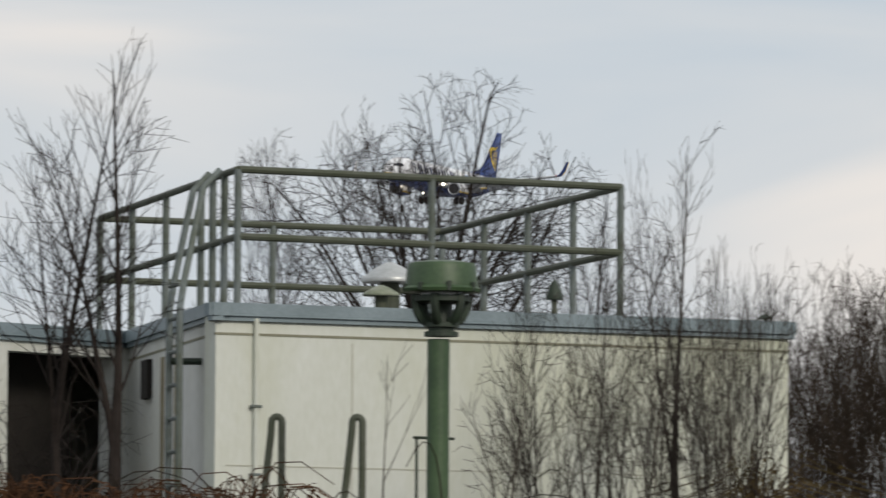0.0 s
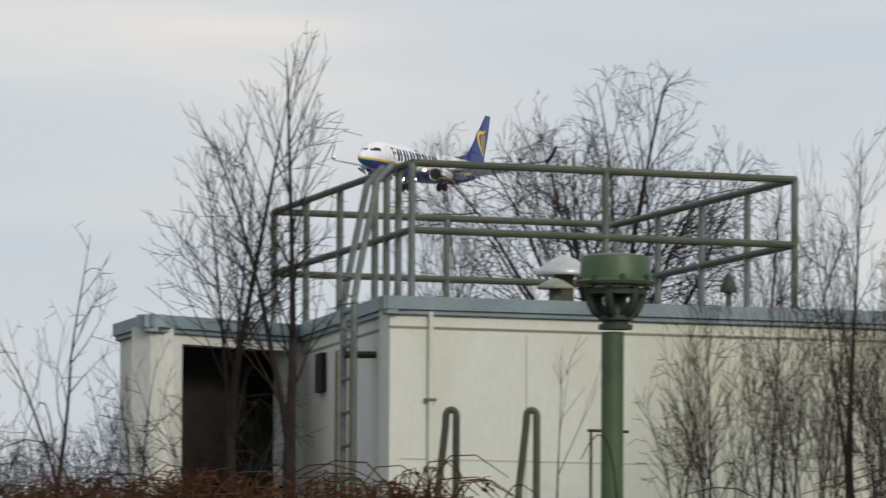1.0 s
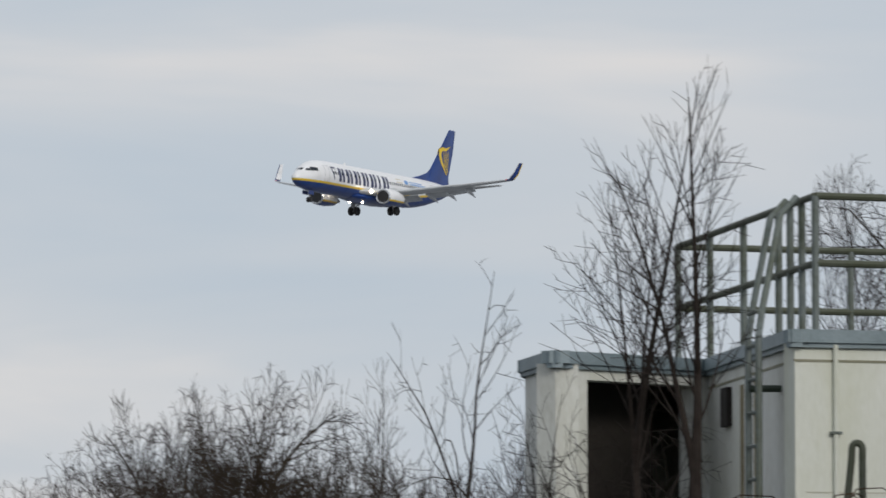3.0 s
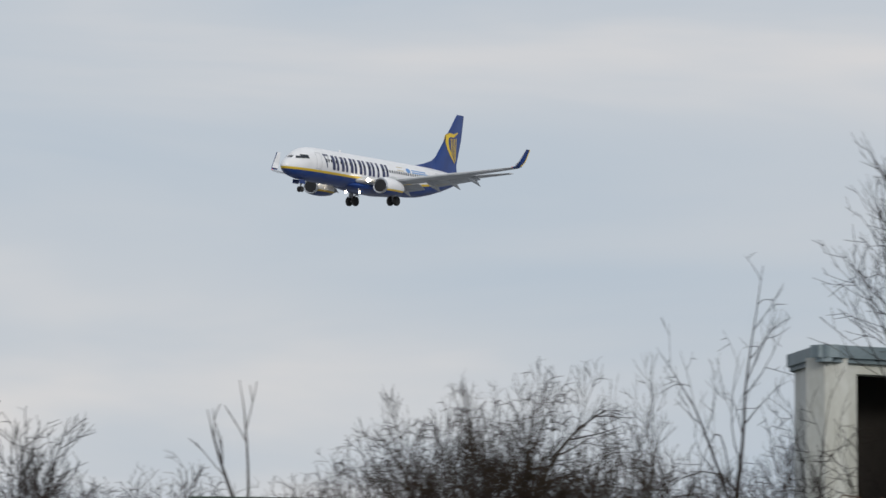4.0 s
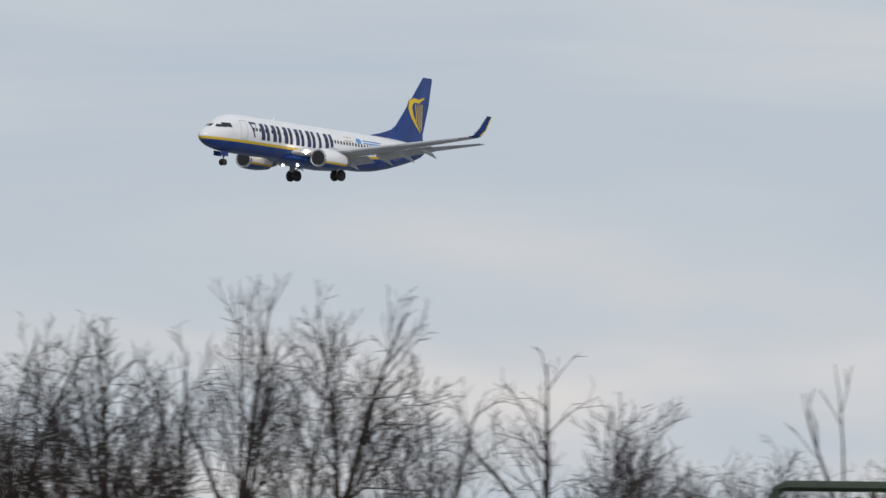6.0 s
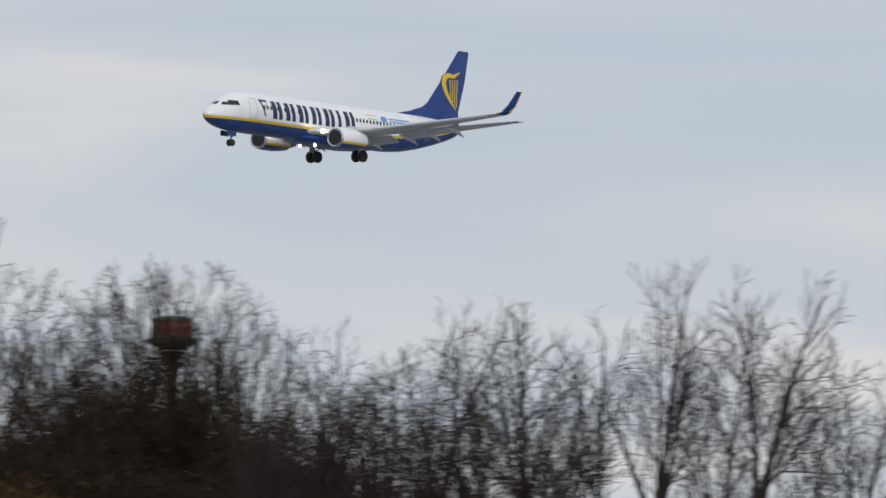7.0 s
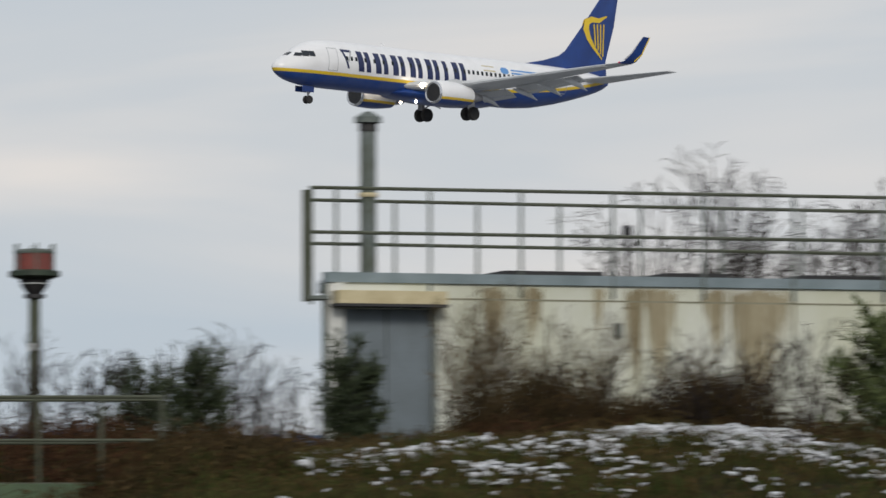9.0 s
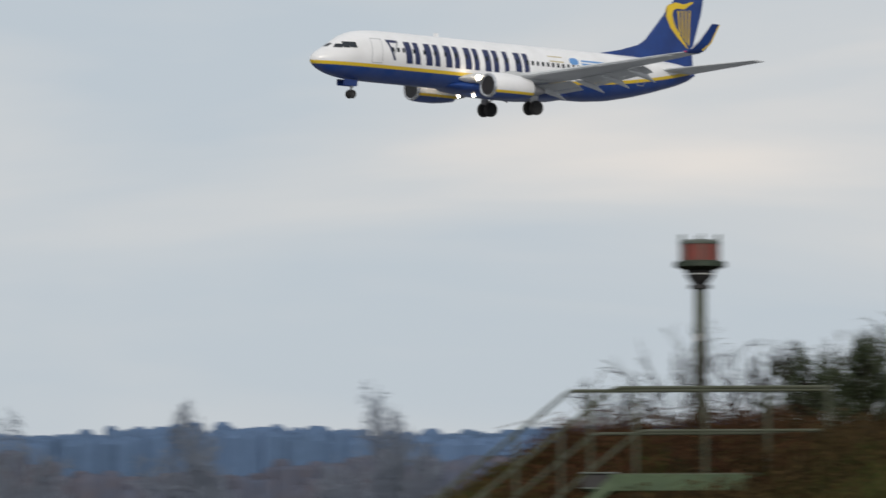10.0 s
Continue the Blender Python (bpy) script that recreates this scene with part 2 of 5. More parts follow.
# ---- mesh building ----
class Shape:
    """Collects faces for one mesh."""

    def __init__(self):
        self.v, self.f = [], []

    def add(self, verts, faces):
        k = len(self.v)
        self.v.extend(verts)
        self.f.extend([tuple(i + k for i in f) for f in faces])
        return self

    def box(self, c, s, rz=0.0, bev=0.0, m=None):
        """A box with chamfered edges."""
        bm = bmesh.new()
        bmesh.ops.create_cube(bm, size=1)
        bmesh.ops.scale(bm, vec=s, verts=bm.verts)
        if bev:
            bmesh.ops.bevel(bm, geom=bm.edges[:], offset=bev, segments=1, affect="EDGES")
        t = m or pose(*c, 0, 0, rz)
        bm.verts.index_update()
        self.add([t @ v.co for v in bm.verts], [[v.index for v in f.verts] for f in bm.faces])
        bm.free()
        return self

    def prism(self, pts, z0, z1):
        """An upright prism over a plan polygon."""
        n = len(pts)
        v = [Vector((p[0], p[1], z0)) for p in pts] + [Vector((p[0], p[1], z1)) for p in pts]
        f = [tuple(range(n))[::-1], tuple(range(n, 2 * n))] + [(i, (i + 1) % n, n + (i + 1) % n, n + i) for i in range(n)]
        return self.add(v, f)

    def slab(self, a, b, z0, z1, th, out=0.0):
        """A wall from plan point a to b, th thick to the left of a->b, its face set out to the right by out."""
        a, b = Vector(a), Vector(b)
        d = (b - a).normalized()
        n = Vector((-d.y, d.x))
        return self.prism([a - n * out, b - n * out, b + n * th, a + n * th], z0, z1)

    def tube(self, pts, radii, sides=6, cap=True):
        """A round bar along points; radii one number or one for each point."""
        pts = [Vector(p) for p in pts]
        if not isinstance(radii, (list, tuple)):
            radii = [radii] * len(pts)
        n, v, f = len(pts), [], []
        ref = None
        for i, p in enumerate(pts):
            d = (pts[min(i + 1, n - 1)] - pts[max(i - 1, 0)])
            d = d.normalized() if d.length > 1e-9 else Vector((0, 0, 1))
            if ref is None:
                ref = d.orthogonal().normalized()
            x = (ref - d * ref.dot(d))
            x = x.normalized() if x.length > 1e-6 else d.orthogonal().normalized()
            ref = x
            y = d.cross(x)
            for k in range(sides):
                a = 2 * math.pi * k / sides
                v.append(p + radii[i] * (math.cos(a) * x + math.sin(a) * y))
        for i in range(n - 1):
            for k in range(sides):
                k2 = (k + 1) % sides
                f.append((i * sides + k, i * sides + k2, (i + 1) * sides + k2, (i + 1) * sides + k))
        if cap:
            f.append(tuple(range(sides))[::-1])
            f.append(tuple((n - 1) * sides + k for k in range(sides)))
        return self.add(v, f)

    def turned(self, c, prof, sides=24, axis=None):
        """A lathe shape about z (or the matrix axis): prof rows of (radius, height)."""
        t = axis or Matrix.Translation(c)
        v, f = [], []
        for r, z in prof:
            for k in range(sides):
                a = 2 * math.pi * k / sides
                v.append(t @ Vector((r * math.cos(a), r * math.sin(a), z)))
        for i in range(len(prof) - 1):
            for k in range(sides):
                k2 = (k + 1) % sides
                f.append((i * sides + k, i * sides + k2, (i + 1) * sides + k2, (i + 1) * sides + k))
        f.append(tuple(range(sides))[::-1])
        f.append(tuple((len(prof) - 1) * sides + k for k in range(sides)))
        return self.add(v, f)

    def loft(self, rings, cap=True):
        n = len(rings[0])
        v, f = [p for r in rings for p in r], []
        for i in range(len(rings) - 1):
            for k in range(n):
                k2 = (k + 1) % n
                f.append((i * n + k, i * n + k2, (i + 1) * n + k2, (i + 1) * n + k))
        if cap:
            f.append(tuple(range(n))[::-1])
            f.append(tuple((len(rings) - 1) * n + k for k in range(n)))
        return self.add(v, f)

    def mesh(self, name, smooth=False):
        me = bpy.data.meshes.new(name)
        me.from_pydata([tuple(p) for p in self.v], [], self.f)
        me.validate()
        bm = bmesh.new()
        bm.from_mesh(me)
        if len(bm.faces) < 60000:
            bmesh.ops.recalc_face_normals(bm, faces=bm.faces)
        bm.to_mesh(me)
        bm.free()
        if smooth:
            me.polygons.foreach_set("use_smooth", [True] * len(me.polygons))
            me.set_sharp_from_angle(angle=radians(40))
        return me


def part(name, shape, material, parent=None, label="", smooth=False):
    """Links a shape as ONE mesh object, under a thing or a part."""
    me = shape if isinstance(shape, bpy.types.Mesh) else shape.mesh(name, smooth)
    if not me.materials:
        me.materials.append(M[material])
    ob = new(name, me)
    if parent:
        ob.parent = parent
        ob.matrix_parent_inverse = Matrix.Translation(-parent.location)
    if label:
        tagged(ob, label)
    return ob


def thing(name, label, category, at=(0, 0, 0), group="", kind=""):
    """An Empty at the thing's base, for its parts."""
    ob = new(name)
    ob.empty_display_size = 0.2
    ob.location = at
    return tagged(ob, label, category, group, kind)


def polar(az, dist):
    return Vector((-math.sin(radians(az)) * dist, math.cos(radians(az)) * dist))


def height_at(el, dist):
    return 1.6 + dist * math.tan(radians(el))


# ---- the ground ----
RISES = (
    (0, 0, 0.0, 14), (0, 30, 0.6, 12), (0, 67, 3.2, 9), (-6, 62, 3.0, 8), (5, 66, 3.2, 9), (0, 52, 2.4, 8), (0, 84, 3.2, 10),
    (-11, 79, 2.9, 10), (-19, 88, 3.3, 10), (-22, 100, 3.8, 9), (-28, 101, 4.7, 7), (-38, 104.5, 5.3, 7), (-33, 95.5, 5.15, 4.5),
    (-36, 88, 4.1, 5), (-40.5, 88, 4.1, 3.5), (-43, 95.7, 4.9, 4.5), (-50, 100, 2.6, 7), (-45, 86, 2.4, 4), (-40, 120, 4.4, 12))


BANK_AZ = (12, 14, 16, 18, 19.2, 20.8, 22.5, 24, 25.2, 25.7, 26.4, 27, 28)
BANK_EL = (0.9, 1.45, 1.75, 1.85, 2.02, 1.96, 1.82, 1.96, 1.88, 1.66, 1.3, 0.8, 0.3)


def ground_z(x, y):
    s, w = 0.0, 0.02
    for px, py, pz, r in RISES:
        k = math.exp(-((x - px) ** 2 + (y - py) ** 2) / (2 * r * r))
        s, w = s + k * pz, w + k
    d = math.hypot(x, y)
    base = s / w
    az = math.degrees(math.atan2(-x, y))
    if 12 < az < 30 and 60 < d < 160:
        # the long grassy bank that carries the second building
        el = float(np.interp(az, BANK_AZ, BANK_EL))
        crest = float(np.interp(az, (23.0, 24.3), (95.0, 100.5)))
        slope = float(np.interp(az, (23.0, 24.3), (10.0, 4.0)))
        k = min(max((d - crest + slope) / slope, 0), 1) * min(max((150 - d) / 28, 0), 1)
        k = k * k * (3 - 2 * k)
        top = 1.6 + crest * math.tan(radians(el))
        base = max(base, base + (top - base) * k)
    rough = 0.10 * noise.noise((x * 0.7, y * 0.7, 0)) + 0.05 * noise.noise((x * 2.3, y * 2.3, 3))
    return base + (rough if 25 < d < 140 else 0)


def make_ground():
    az = [-180 + 12 * i for i in range(14)] + [-8 + 0.3 * i for i in range(140)] + [36 + 12 * i for i in range(13)]
    rad = [0.5, 4, 10, 18, 26, 34, 40] + [44 + 0.8 * i for i in range(105)] + [132, 145, 170, 210, 270, 360, 500, 800, 1300, 2200, 3400, 4600]
    sh, n = Shape(), len(az)
    v = []
    for r in rad:
        for a in az:
            p = polar(a, r)
            v.append(Vector((p.x, p.y, ground_z(p.x, p.y))))
    f = [(i * n + k, i * n + (k + 1) % n, (i + 1) * n + (k + 1) % n, (i + 1) * n + k) for i in range(len(rad) - 1) for k in range(n)]
    f.append(tuple(range(n)))
    sh.add(v, f)
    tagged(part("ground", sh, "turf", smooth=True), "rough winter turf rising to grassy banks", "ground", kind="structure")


make_ground()


# ---- equipment building on the first rise ----
def box_building():
    z0, zr = 2.6, 5.48
    c0, right = Vector((-1.89, 65.97)), Vector((2.98, 68.29))
    inner, wing, wingb = Vector((-2.79, 70.51)), Vector((-4.06, 68.92)), Vector((-4.42, 70.46))
    back = right + Vector((-1.3, 6.0))
    backl = wingb + Vector((0.12, 2.6))
    b = thing("equipment_building", "flat-roofed white rendered concrete building with weather stains", "building", (-0.5, 69, z0))
    zt = zr - 0.105
    e2 = (inner - c0).normalized()
    part("wall", Shape().slab(c0, right, z0, zt, 0.22), "render", b, "stained cream-white front wall")
    part("wall", Shape().slab(right, back, z0, zt, 0.22), "render", b)
    part("wall", Shape().slab(back, backl, z0, zt, 0.22), "render", b)
    part("wall", Shape().slab(backl, wingb, z0, zt, 0.22), "sidewall", b)
    part("wall", Shape().slab(wingb, wing + (wingb - wing) * 0.06, z0, zt, 0.22), "sidewall", b)
    part("wall", Shape().slab(inner, c0 + e2 * 0.11, z0, zt, 0.22), "sidewall", b, "grey streaked side wall")
    # wing front with the doorway through it
    d = (inner - wing)
    da, db = wing + d * 0.205, wing + d * 0.93
    part("wall", Shape().slab(wing, da, z0, zt, 0.22), "sidewall", b, "wing wall beside a dark doorway")
    part("wall", Shape().slab(db, inner, z0, zt, 0.22), "sidewall", b)
    part("lintel", Shape().slab(da, db, 5.24, zt, 0.22), "sidewall", b)
    n = Vector((-d.y, d.x)).normalized()
    # the sheet's near-black colour paints the shade inside the doorway
    part("door", Shape().slab(da + n * 0.55, db + n * 0.55, z0, 5.30, 0.04), "void", b, "door sheet deep in its opening, near-black for the shade inside")
    # recessed joint line and lighter top band
    for a, e, nm in ((c0, right, "joint"), (inner, c0, "joint")):
        part(nm, Shape().slab(a, e, 5.212, 5.232, 0.05, 0.006), "joint", b)
    # roof and its sheet-metal edge
    ring = [c0, right, back, backl, wingb, wing, inner]
    part("roof", Shape().prism([Vector(p) for p in ring], zt, zr - 0.02), "roof", b)
    for a, e in ((c0, right), (right, back), (backl, wingb), (wingb, wing), (wing, inner), (inner, c0)):
        t = (e - a).normalized() * 0.05
        f = part("fascia", Shape().slab(a - t, e + t, zt - 0.005, zr, 0.12, 0.06), "fascia", b, "blue-grey metal roof edge")
        part("drip_edge", Shape().slab(a - t, e + t, zt - 0.045, zt - 0.006, 0.06, 0.035), "fascia", f)
    # conduit down the front, with clips
    e1 = (right - c0).normalized()
    nf = Vector((e1.y, -e1.x))
    p = c0 + e1 * 0.36 + nf * 0.03
    c = part("conduit", Shape().tube([(p.x, p.y, z0), (p.x, p.y, zt - 0.02)], 0.022, 8), "render", b)
    for z in (4.62, 4.05, 3.5):
        part("clip", Shape().box((p.x, p.y, z), (0.10, 0.05, 0.025), math.degrees(math.atan2(e1.y, e1.x)), 0.005), "galv", c)
    # panel seams of the front wall
    for k in (1.25, 2.75, 4.1):
        q = c0 + e1 * k
        part("seam", Shape().slab(q, q + e1 * 0.012, z0, 5.17, 0.05, 0.004), "seam", b)
    part("seam", Shape().slab(c0 + e1 * 0.1, right, 4.12, 4.13, 0.05, 0.004), "seam", b)
    # vertical stain on the corner and bracket arm
    ns = Vector((-e2.y, e2.x))
    for k, w in ((0.10, 0.16), (1.9, 0.22), (2.6, 0.3)):
        a = c0 + e2 * (k + w)
        rs = random.Random(int(k * 100))
        for _ in range(5):
            q = a - e2 * (w * rs.random())
            part("stain", Shape().slab(q, q - e2 * rs.uniform(0.01, 0.07), 5.16 - rs.uniform(0.5, 2.4), 5.16, 0.02, rs.uniform(0.003, 0.006)), "stain", b)
    q = c0 + e2 * 0.9 + ns * 0.06
    part("bracket_arm", Shape().tube([(q.x - 0.16, q.y - 0.2, 5.02), (q.x + 0.18, q.y - 0.2, 5.02)], 0.03, 8), "darkgreen", b)
    w0 = c0 + e2 * 3.3
    part("vent_grille", Shape().slab(w0 + e2 * 0.35, w0, 4.83, 5.17, 0.05, 0.05), "void", b, "dark vent box on the side wall")


box_building()


def rail_frame(name, label, corners, zb, zm, ztop, posts, mat_rail, r, extra=()):
    """A guard rail round a flat roof: corner to corner, with a post every so often."""
    b = thing(name, label, "railing", (*corners[0], zb))
    n = len(corners)
    for i in range(n):
        a, e = Vector(corners[i]), Vector(corners[(i + 1) % n])
        for z in (zm, ztop):
            part("rail", Shape().tube([(*a, z), (*e, z)], r, 8), mat_rail, b)
        k = posts[i]
        for q in (k if isinstance(k, tuple) else [j / k for j in range(k)]):
            p = a + (e - a) * q
            part("post", Shape().tube([(*p, zb), (*p, ztop)], r, 8), "galv", b)
    for i, k in extra:
        p = Vector(corners[i]).lerp(Vector(corners[(i + 1) % n]), k)
        part("post", Shape().tube([(*p, zb), (*p, ztop)], r, 8), "galv", b)
    return b


rail_frame("roof_railing", "square weathered steel guard railing on a flat roof",
           [(-1.74, 66.98), (1.54, 68.76), (-0.01, 74.64), (-3.17, 73.11)], 5.45, 6.10, 6.67, (2, 4, 2, 4), "rail", 0.032, extra=((3, 0.83), (3, 0.91)))


def roof_ladder():
    b = thing("wall_ladder", "galvanised steel ladder rising over the roof edge", "ladder", (-2.25, 66.4, 2.6))
    rails = []
    for dx, dy in ((0.0, 0.0), (0.10, 0.42)):
        x, y = -2.20 - dx, 66.25 + dy
        part("side_rail", Shape().tube([(x, y, 2.6), (x, y, 5.45), (x + 0.03, y + 0.2, 5.7), (x + 0.17, y + 0.6, 6.5), (x + 0.30, y + 0.75, 6.66)], 0.03, 8), "galv", b)
        rails.append((x, y))
    for i in range(11):
        z = 2.85 + 0.28 * i
        part("rung", Shape().tube([(*rails[0], z), (*rails[1], z)], 0.018, 6), "galv", b)


roof_ladder()


def cowl_mast():
    x, y = -0.01, 60.0
    b = thing("vent_mast", "green painted steel vent mast with a round cowl", "vent mast", (x, y, 2.4))
    part("pole", Shape().turned((x - 0.02, y, 0), [(0.085, 2.4), (0.085, 4.86)], 20), "green", b, smooth=True)
    part("flange", Shape().turned((x, y, 0), [(0.13, 4.88), (0.13, 4.915), (0.10, 4.92), (0.10, 4.945), (0.135, 4.95), (0.135, 4.985)], 20), "darkgreen", b)
    part("neck", Shape().turned((x, y, 0), [(0.075, 4.985), (0.06, 5.06), (0.09, 5.19)], 16), "darkgreen", b, smooth=True)
    for k in range(6):
        g = 2 * math.pi * k / 6 + 0.26
        rib = [(x + r * math.cos(g), y + r * math.sin(g), z) for r, z in ((0.10, 4.985), (0.155, 5.02), (0.19, 5.08), (0.205, 5.15), (0.205, 5.2))]
        part("claw", Shape().tube(rib, [0.04, 0.042, 0.038, 0.034, 0.034], 6), "darkgreen", b, smooth=True)
    part("claw_ring", Shape().turned((x, y, 0), [(0.205, 5.135), (0.222, 5.145), (0.222, 5.185), (0.205, 5.19)], 24), "darkgreen", b)
    part("gap_ring", Shape().turned((x, y, 0), [(0.16, 5.19), (0.16, 5.215)], 24), "alu", b)
    c = part("cowl", Shape().turned((x, y, 0), [(0.29, 5.215), (0.30, 5.24), (0.275, 5.26), (0.265, 5.40), (0.25, 5.435), (0.14, 5.455)], 28), "green", b, "round moss-stained green cowl", smooth=True)
    rng = random.Random(4)
    for k in range(8):
        a = 2 * math.pi * k / 8 + 0.2
        part("bolt", Shape().box((x + 0.285 * math.cos(a), y + 0.285 * math.sin(a), 5.25), (0.035, 0.035, 0.05 + 0.03 * rng.random()), math.degrees(a), 0.006), "darkgreen", c)


cowl_mast()


def hoop(x, y):
    b = thing("hoop_rail", "bent green steel grab hoop of a hatch ladder", "grab rail", (x, y, 2.5), "hatch grab rails")
    pts = [(x - 0.11, y, 2.5), (x - 0.10, y, 3.72), (x - 0.045, y, 4.24)]
    for k in range(7):
        a = math.pi * (1 - k / 6)
        pts.append((x - 0.002 + 0.04 * math.cos(a), y, 4.31 + 0.045 * math.sin(a)))
    pts += [(x + 0.038, y, 3.72), (x + 0.038, y, 2.5)]
    part("hoop", Shape().tube(pts, 0.029, 10), "rail", b, smooth=True)


hoop(-1.29, 62)
hoop(-0.66, 62)


def roof_cap(x, y, zb, r, h, material, cat):
    b = thing("roof_vent", cat, "roof vent", (x, y, zb), "roof vents")
    part("pipe", Shape().turned((x, y, 0), [(r * 0.35, zb), (r * 0.35, zb + h * 0.75)], 14), "rail", b)
    part("cap", Shape().turned((x, y, 0), [(r, zb + h * 0.68), (r * 1.02, zb + h * 0.72), (r * 0.98, zb + h * 0.76), (r * 0.45, zb + h * 0.93), (r * 0.12, zb + h)], 20), material, b, smooth=True)


roof_cap(-0.46, 68.9, 5.46, 0.25, 0.55, "alu", "bare aluminium conical vent cap with thin snow")
roof_cap(-0.53, 67.9, 5.46, 0.16, 0.29, "mossy", "small mossy conical vent cap on the roof")
roof_cap(1.01, 71.6, 5.46, 0.08, 0.58, "darkgreen", "slim green vent pipe on the flat roof")
roof_cap(2.82, 69.2, 5.46, 0.07, 0.14, "darkgreen", "small dark cap at the roof edge")


def marker_rod():
    b = thing("stake", "thin steel stake with a cross bar", "stake", (-0.18, 63, 2.6))
    part("rod", Shape().tube([(-0.2, 63, 2.6), (-0.2, 63, 4.25)], 0.012, 6), "darkgreen", b)
    part("cross_bar", Shape().tube([(-0.23, 63, 4.24), (0.10, 63, 4.23)], 0.012, 6), "darkgreen", b)


marker_rod()


# ---- long building on the higher bank ----
A2, B2 = Vector((-41.5, 101.95)), Vector((-33.75, 108.15))


def long_building():
    z0, zr = 4.7, 7.865
    dep = Vector((-1.15, 2.7))
    b = thing("pump_building", "long flat-roofed white rendered building with brown streaks", "building", (*((A2 + B2) / 2), z0))
    u = (B2 - A2).normalized()
    nf = Vector((u.y, -u.x))
    zt = zr - 0.14
    d0, d1 = A2 + u * 0.20, A2 + u * 1.52
    part("wall", Shape().slab(A2, d0, z0, zt, 0.22), "render", b)
    part("wall", Shape().slab(d1, B2, z0, zt, 0.22), "render", b, "long cream-white front wall")
    part("lintel", Shape().slab(d0, d1, 7.36, zt, 0.22), "render", b)
    part("wall", Shape().slab(B2, B2 + dep, z0, zt, 0.22), "render", b)
    part("wall", Shape().slab(B2 + dep, A2 + dep, z0, zt, 0.22), "render", b)
    part("wall", Shape().slab(A2 + dep, A2, z0, zt, 0.22), "sidewall", b)
    part("roof", Shape().prism([A2, B2, B2 + dep, A2 + dep], zt, zr - 0.02), "roof", b)
    for a, e in ((A2, B2), (B2, B2 + dep), (A2 + dep, A2)):
        part("fascia", Shape().slab(a - u * 0.05, e + u * 0.05, zt, zr, 0.1, 0.05), "fascia", b, "blue-grey metal roof edge")
    part("joint", Shape().slab(d1, B2, 7.50, 7.525, 0.05, 0.006), "joint", b)
    door = part("door", Shape().slab(d0 - nf * 0.08, d1 - nf * 0.08, z0, 7.36, 0.05), "doorgrey", b, "grey-blue steel door")
    part("door_seam", Shape().slab((d0 + d1) / 2 - nf * 0.078, (d0 + d1) / 2 + u * 0.02 - nf * 0.078, z0, 7.35, 0.02), "dark", door)
    part("door_frame", Shape().slab(d0 - u * 0.06, d0, z0, 7.4, 0.1, 0.02).slab(d1, d1 + u * 0.06, z0, 7.4, 0.1, 0.02), "galv", b)
    c = part("canopy", Shape().slab(d0 - u * 0.15, d1 + u * 0.12, 7.42, 7.60, 0.02, 0.32), "cream", b, "cream canopy over the door")
    part("canopy_trim", Shape().slab(d0 - u * 0.17, d1 + u * 0.14, 7.38, 7.418, 0.02, 0.33), "dark", c)
    # streaks of algae under the roof
    for k, w, h in ((4.42, 0.16, 1.7), (4.72, 0.28, 1.5), (5.6, 0.2, 1.1), (6.08, 0.52, 2.4), (2.9, 0.16, 0.9), (2.3, 0.2, 1.1), (3.9, 0.1, 0.7)):
        a = A2 + u * k
        rs = random.Random(int(k * 100))
        sh = Shape()
        for _ in range(int(14 + w * 420)):
            g = rs.gauss(0, 0.4)
            q, wd = a + u * (w * (0.5 + g)), rs.uniform(0.004, 0.022)
            top, drop = 7.70 - 0.12 * rs.random(), h * max(0.15, 1 - 0.7 * abs(g)) * rs.uniform(0.2, 1.0)
            o = nf * rs.uniform(0.003, 0.006)
            ends = [(q + o, top), (q + u * wd + o, top), (q + u * wd * 0.8 + o, top - drop * 0.6), (q + u * wd * 0.5 + o, top - drop), (q + u * wd * 0.1 + o, top - drop * 0.7)]
            near = [Vector((p.x, p.y, z)) for p, z in ends]
            back = [p - Vector((nf.x, nf.y, 0)) * 0.02 for p in near]
            sh.add(near + back, [(0, 1, 2, 3, 4)] + [(i, (i + 1) % 5, 5 + (i + 1) % 5, 5 + i) for i in range(5)])
        part("stain", sh, "stain", b, "brown algae streak under the roof")
    part("box", Shape().slab(A2 + u * 4.18, A2 + u * 4.30, 7.0, 7.2, 0.02, 0.06), "galv", b, "small grey wall box")
    # drain pipe at the corner
    q = A2 - u * 0.06 + nf * 0.05
    part("downpipe", Shape().tube([(*q, z0), (*q, 7.7)], 0.045, 8), "galv", b)
    for k, w in ((2.6, 1.5), (5.0, 1.0), (7.1, 1.4)):
        a = A2 + u * k + dep * 0.3
        part("hatch", Shape().slab(a, a + u * w, 7.82, 7.975, 0.9), "dark", b, "low dark roof hatch")


long_building()
rail_frame("roof_guard_rail", "long two-rail steel guard rail round a roof",
           [(-41.69, 101.80), (-33.63, 108.15), (-35.10, 110.83), (-42.69, 104.25)], 7.55, 8.42, 9.04, ((0.0, 0.035, 0.168, 0.298, 0.430, 0.561, 0.692, 0.825), 2, 8, 2), "rail", 0.026)


def corner_post():
    x, y = -41.72, 101.72
    b = thing("corner_post", "thick dark steel post at a roof corner", "post", (x, y, 7.45))
    part("pole", Shape().tube([(x, y, 7.45), (x, y, 9.0)], 0.07, 10), "rail", b)
    part("bracket", Shape().box((x + 0.1, y + 0.12, 7.5), (0.3, 0.3, 0.06), 38, 0.01), "galv", b)


corner_post()


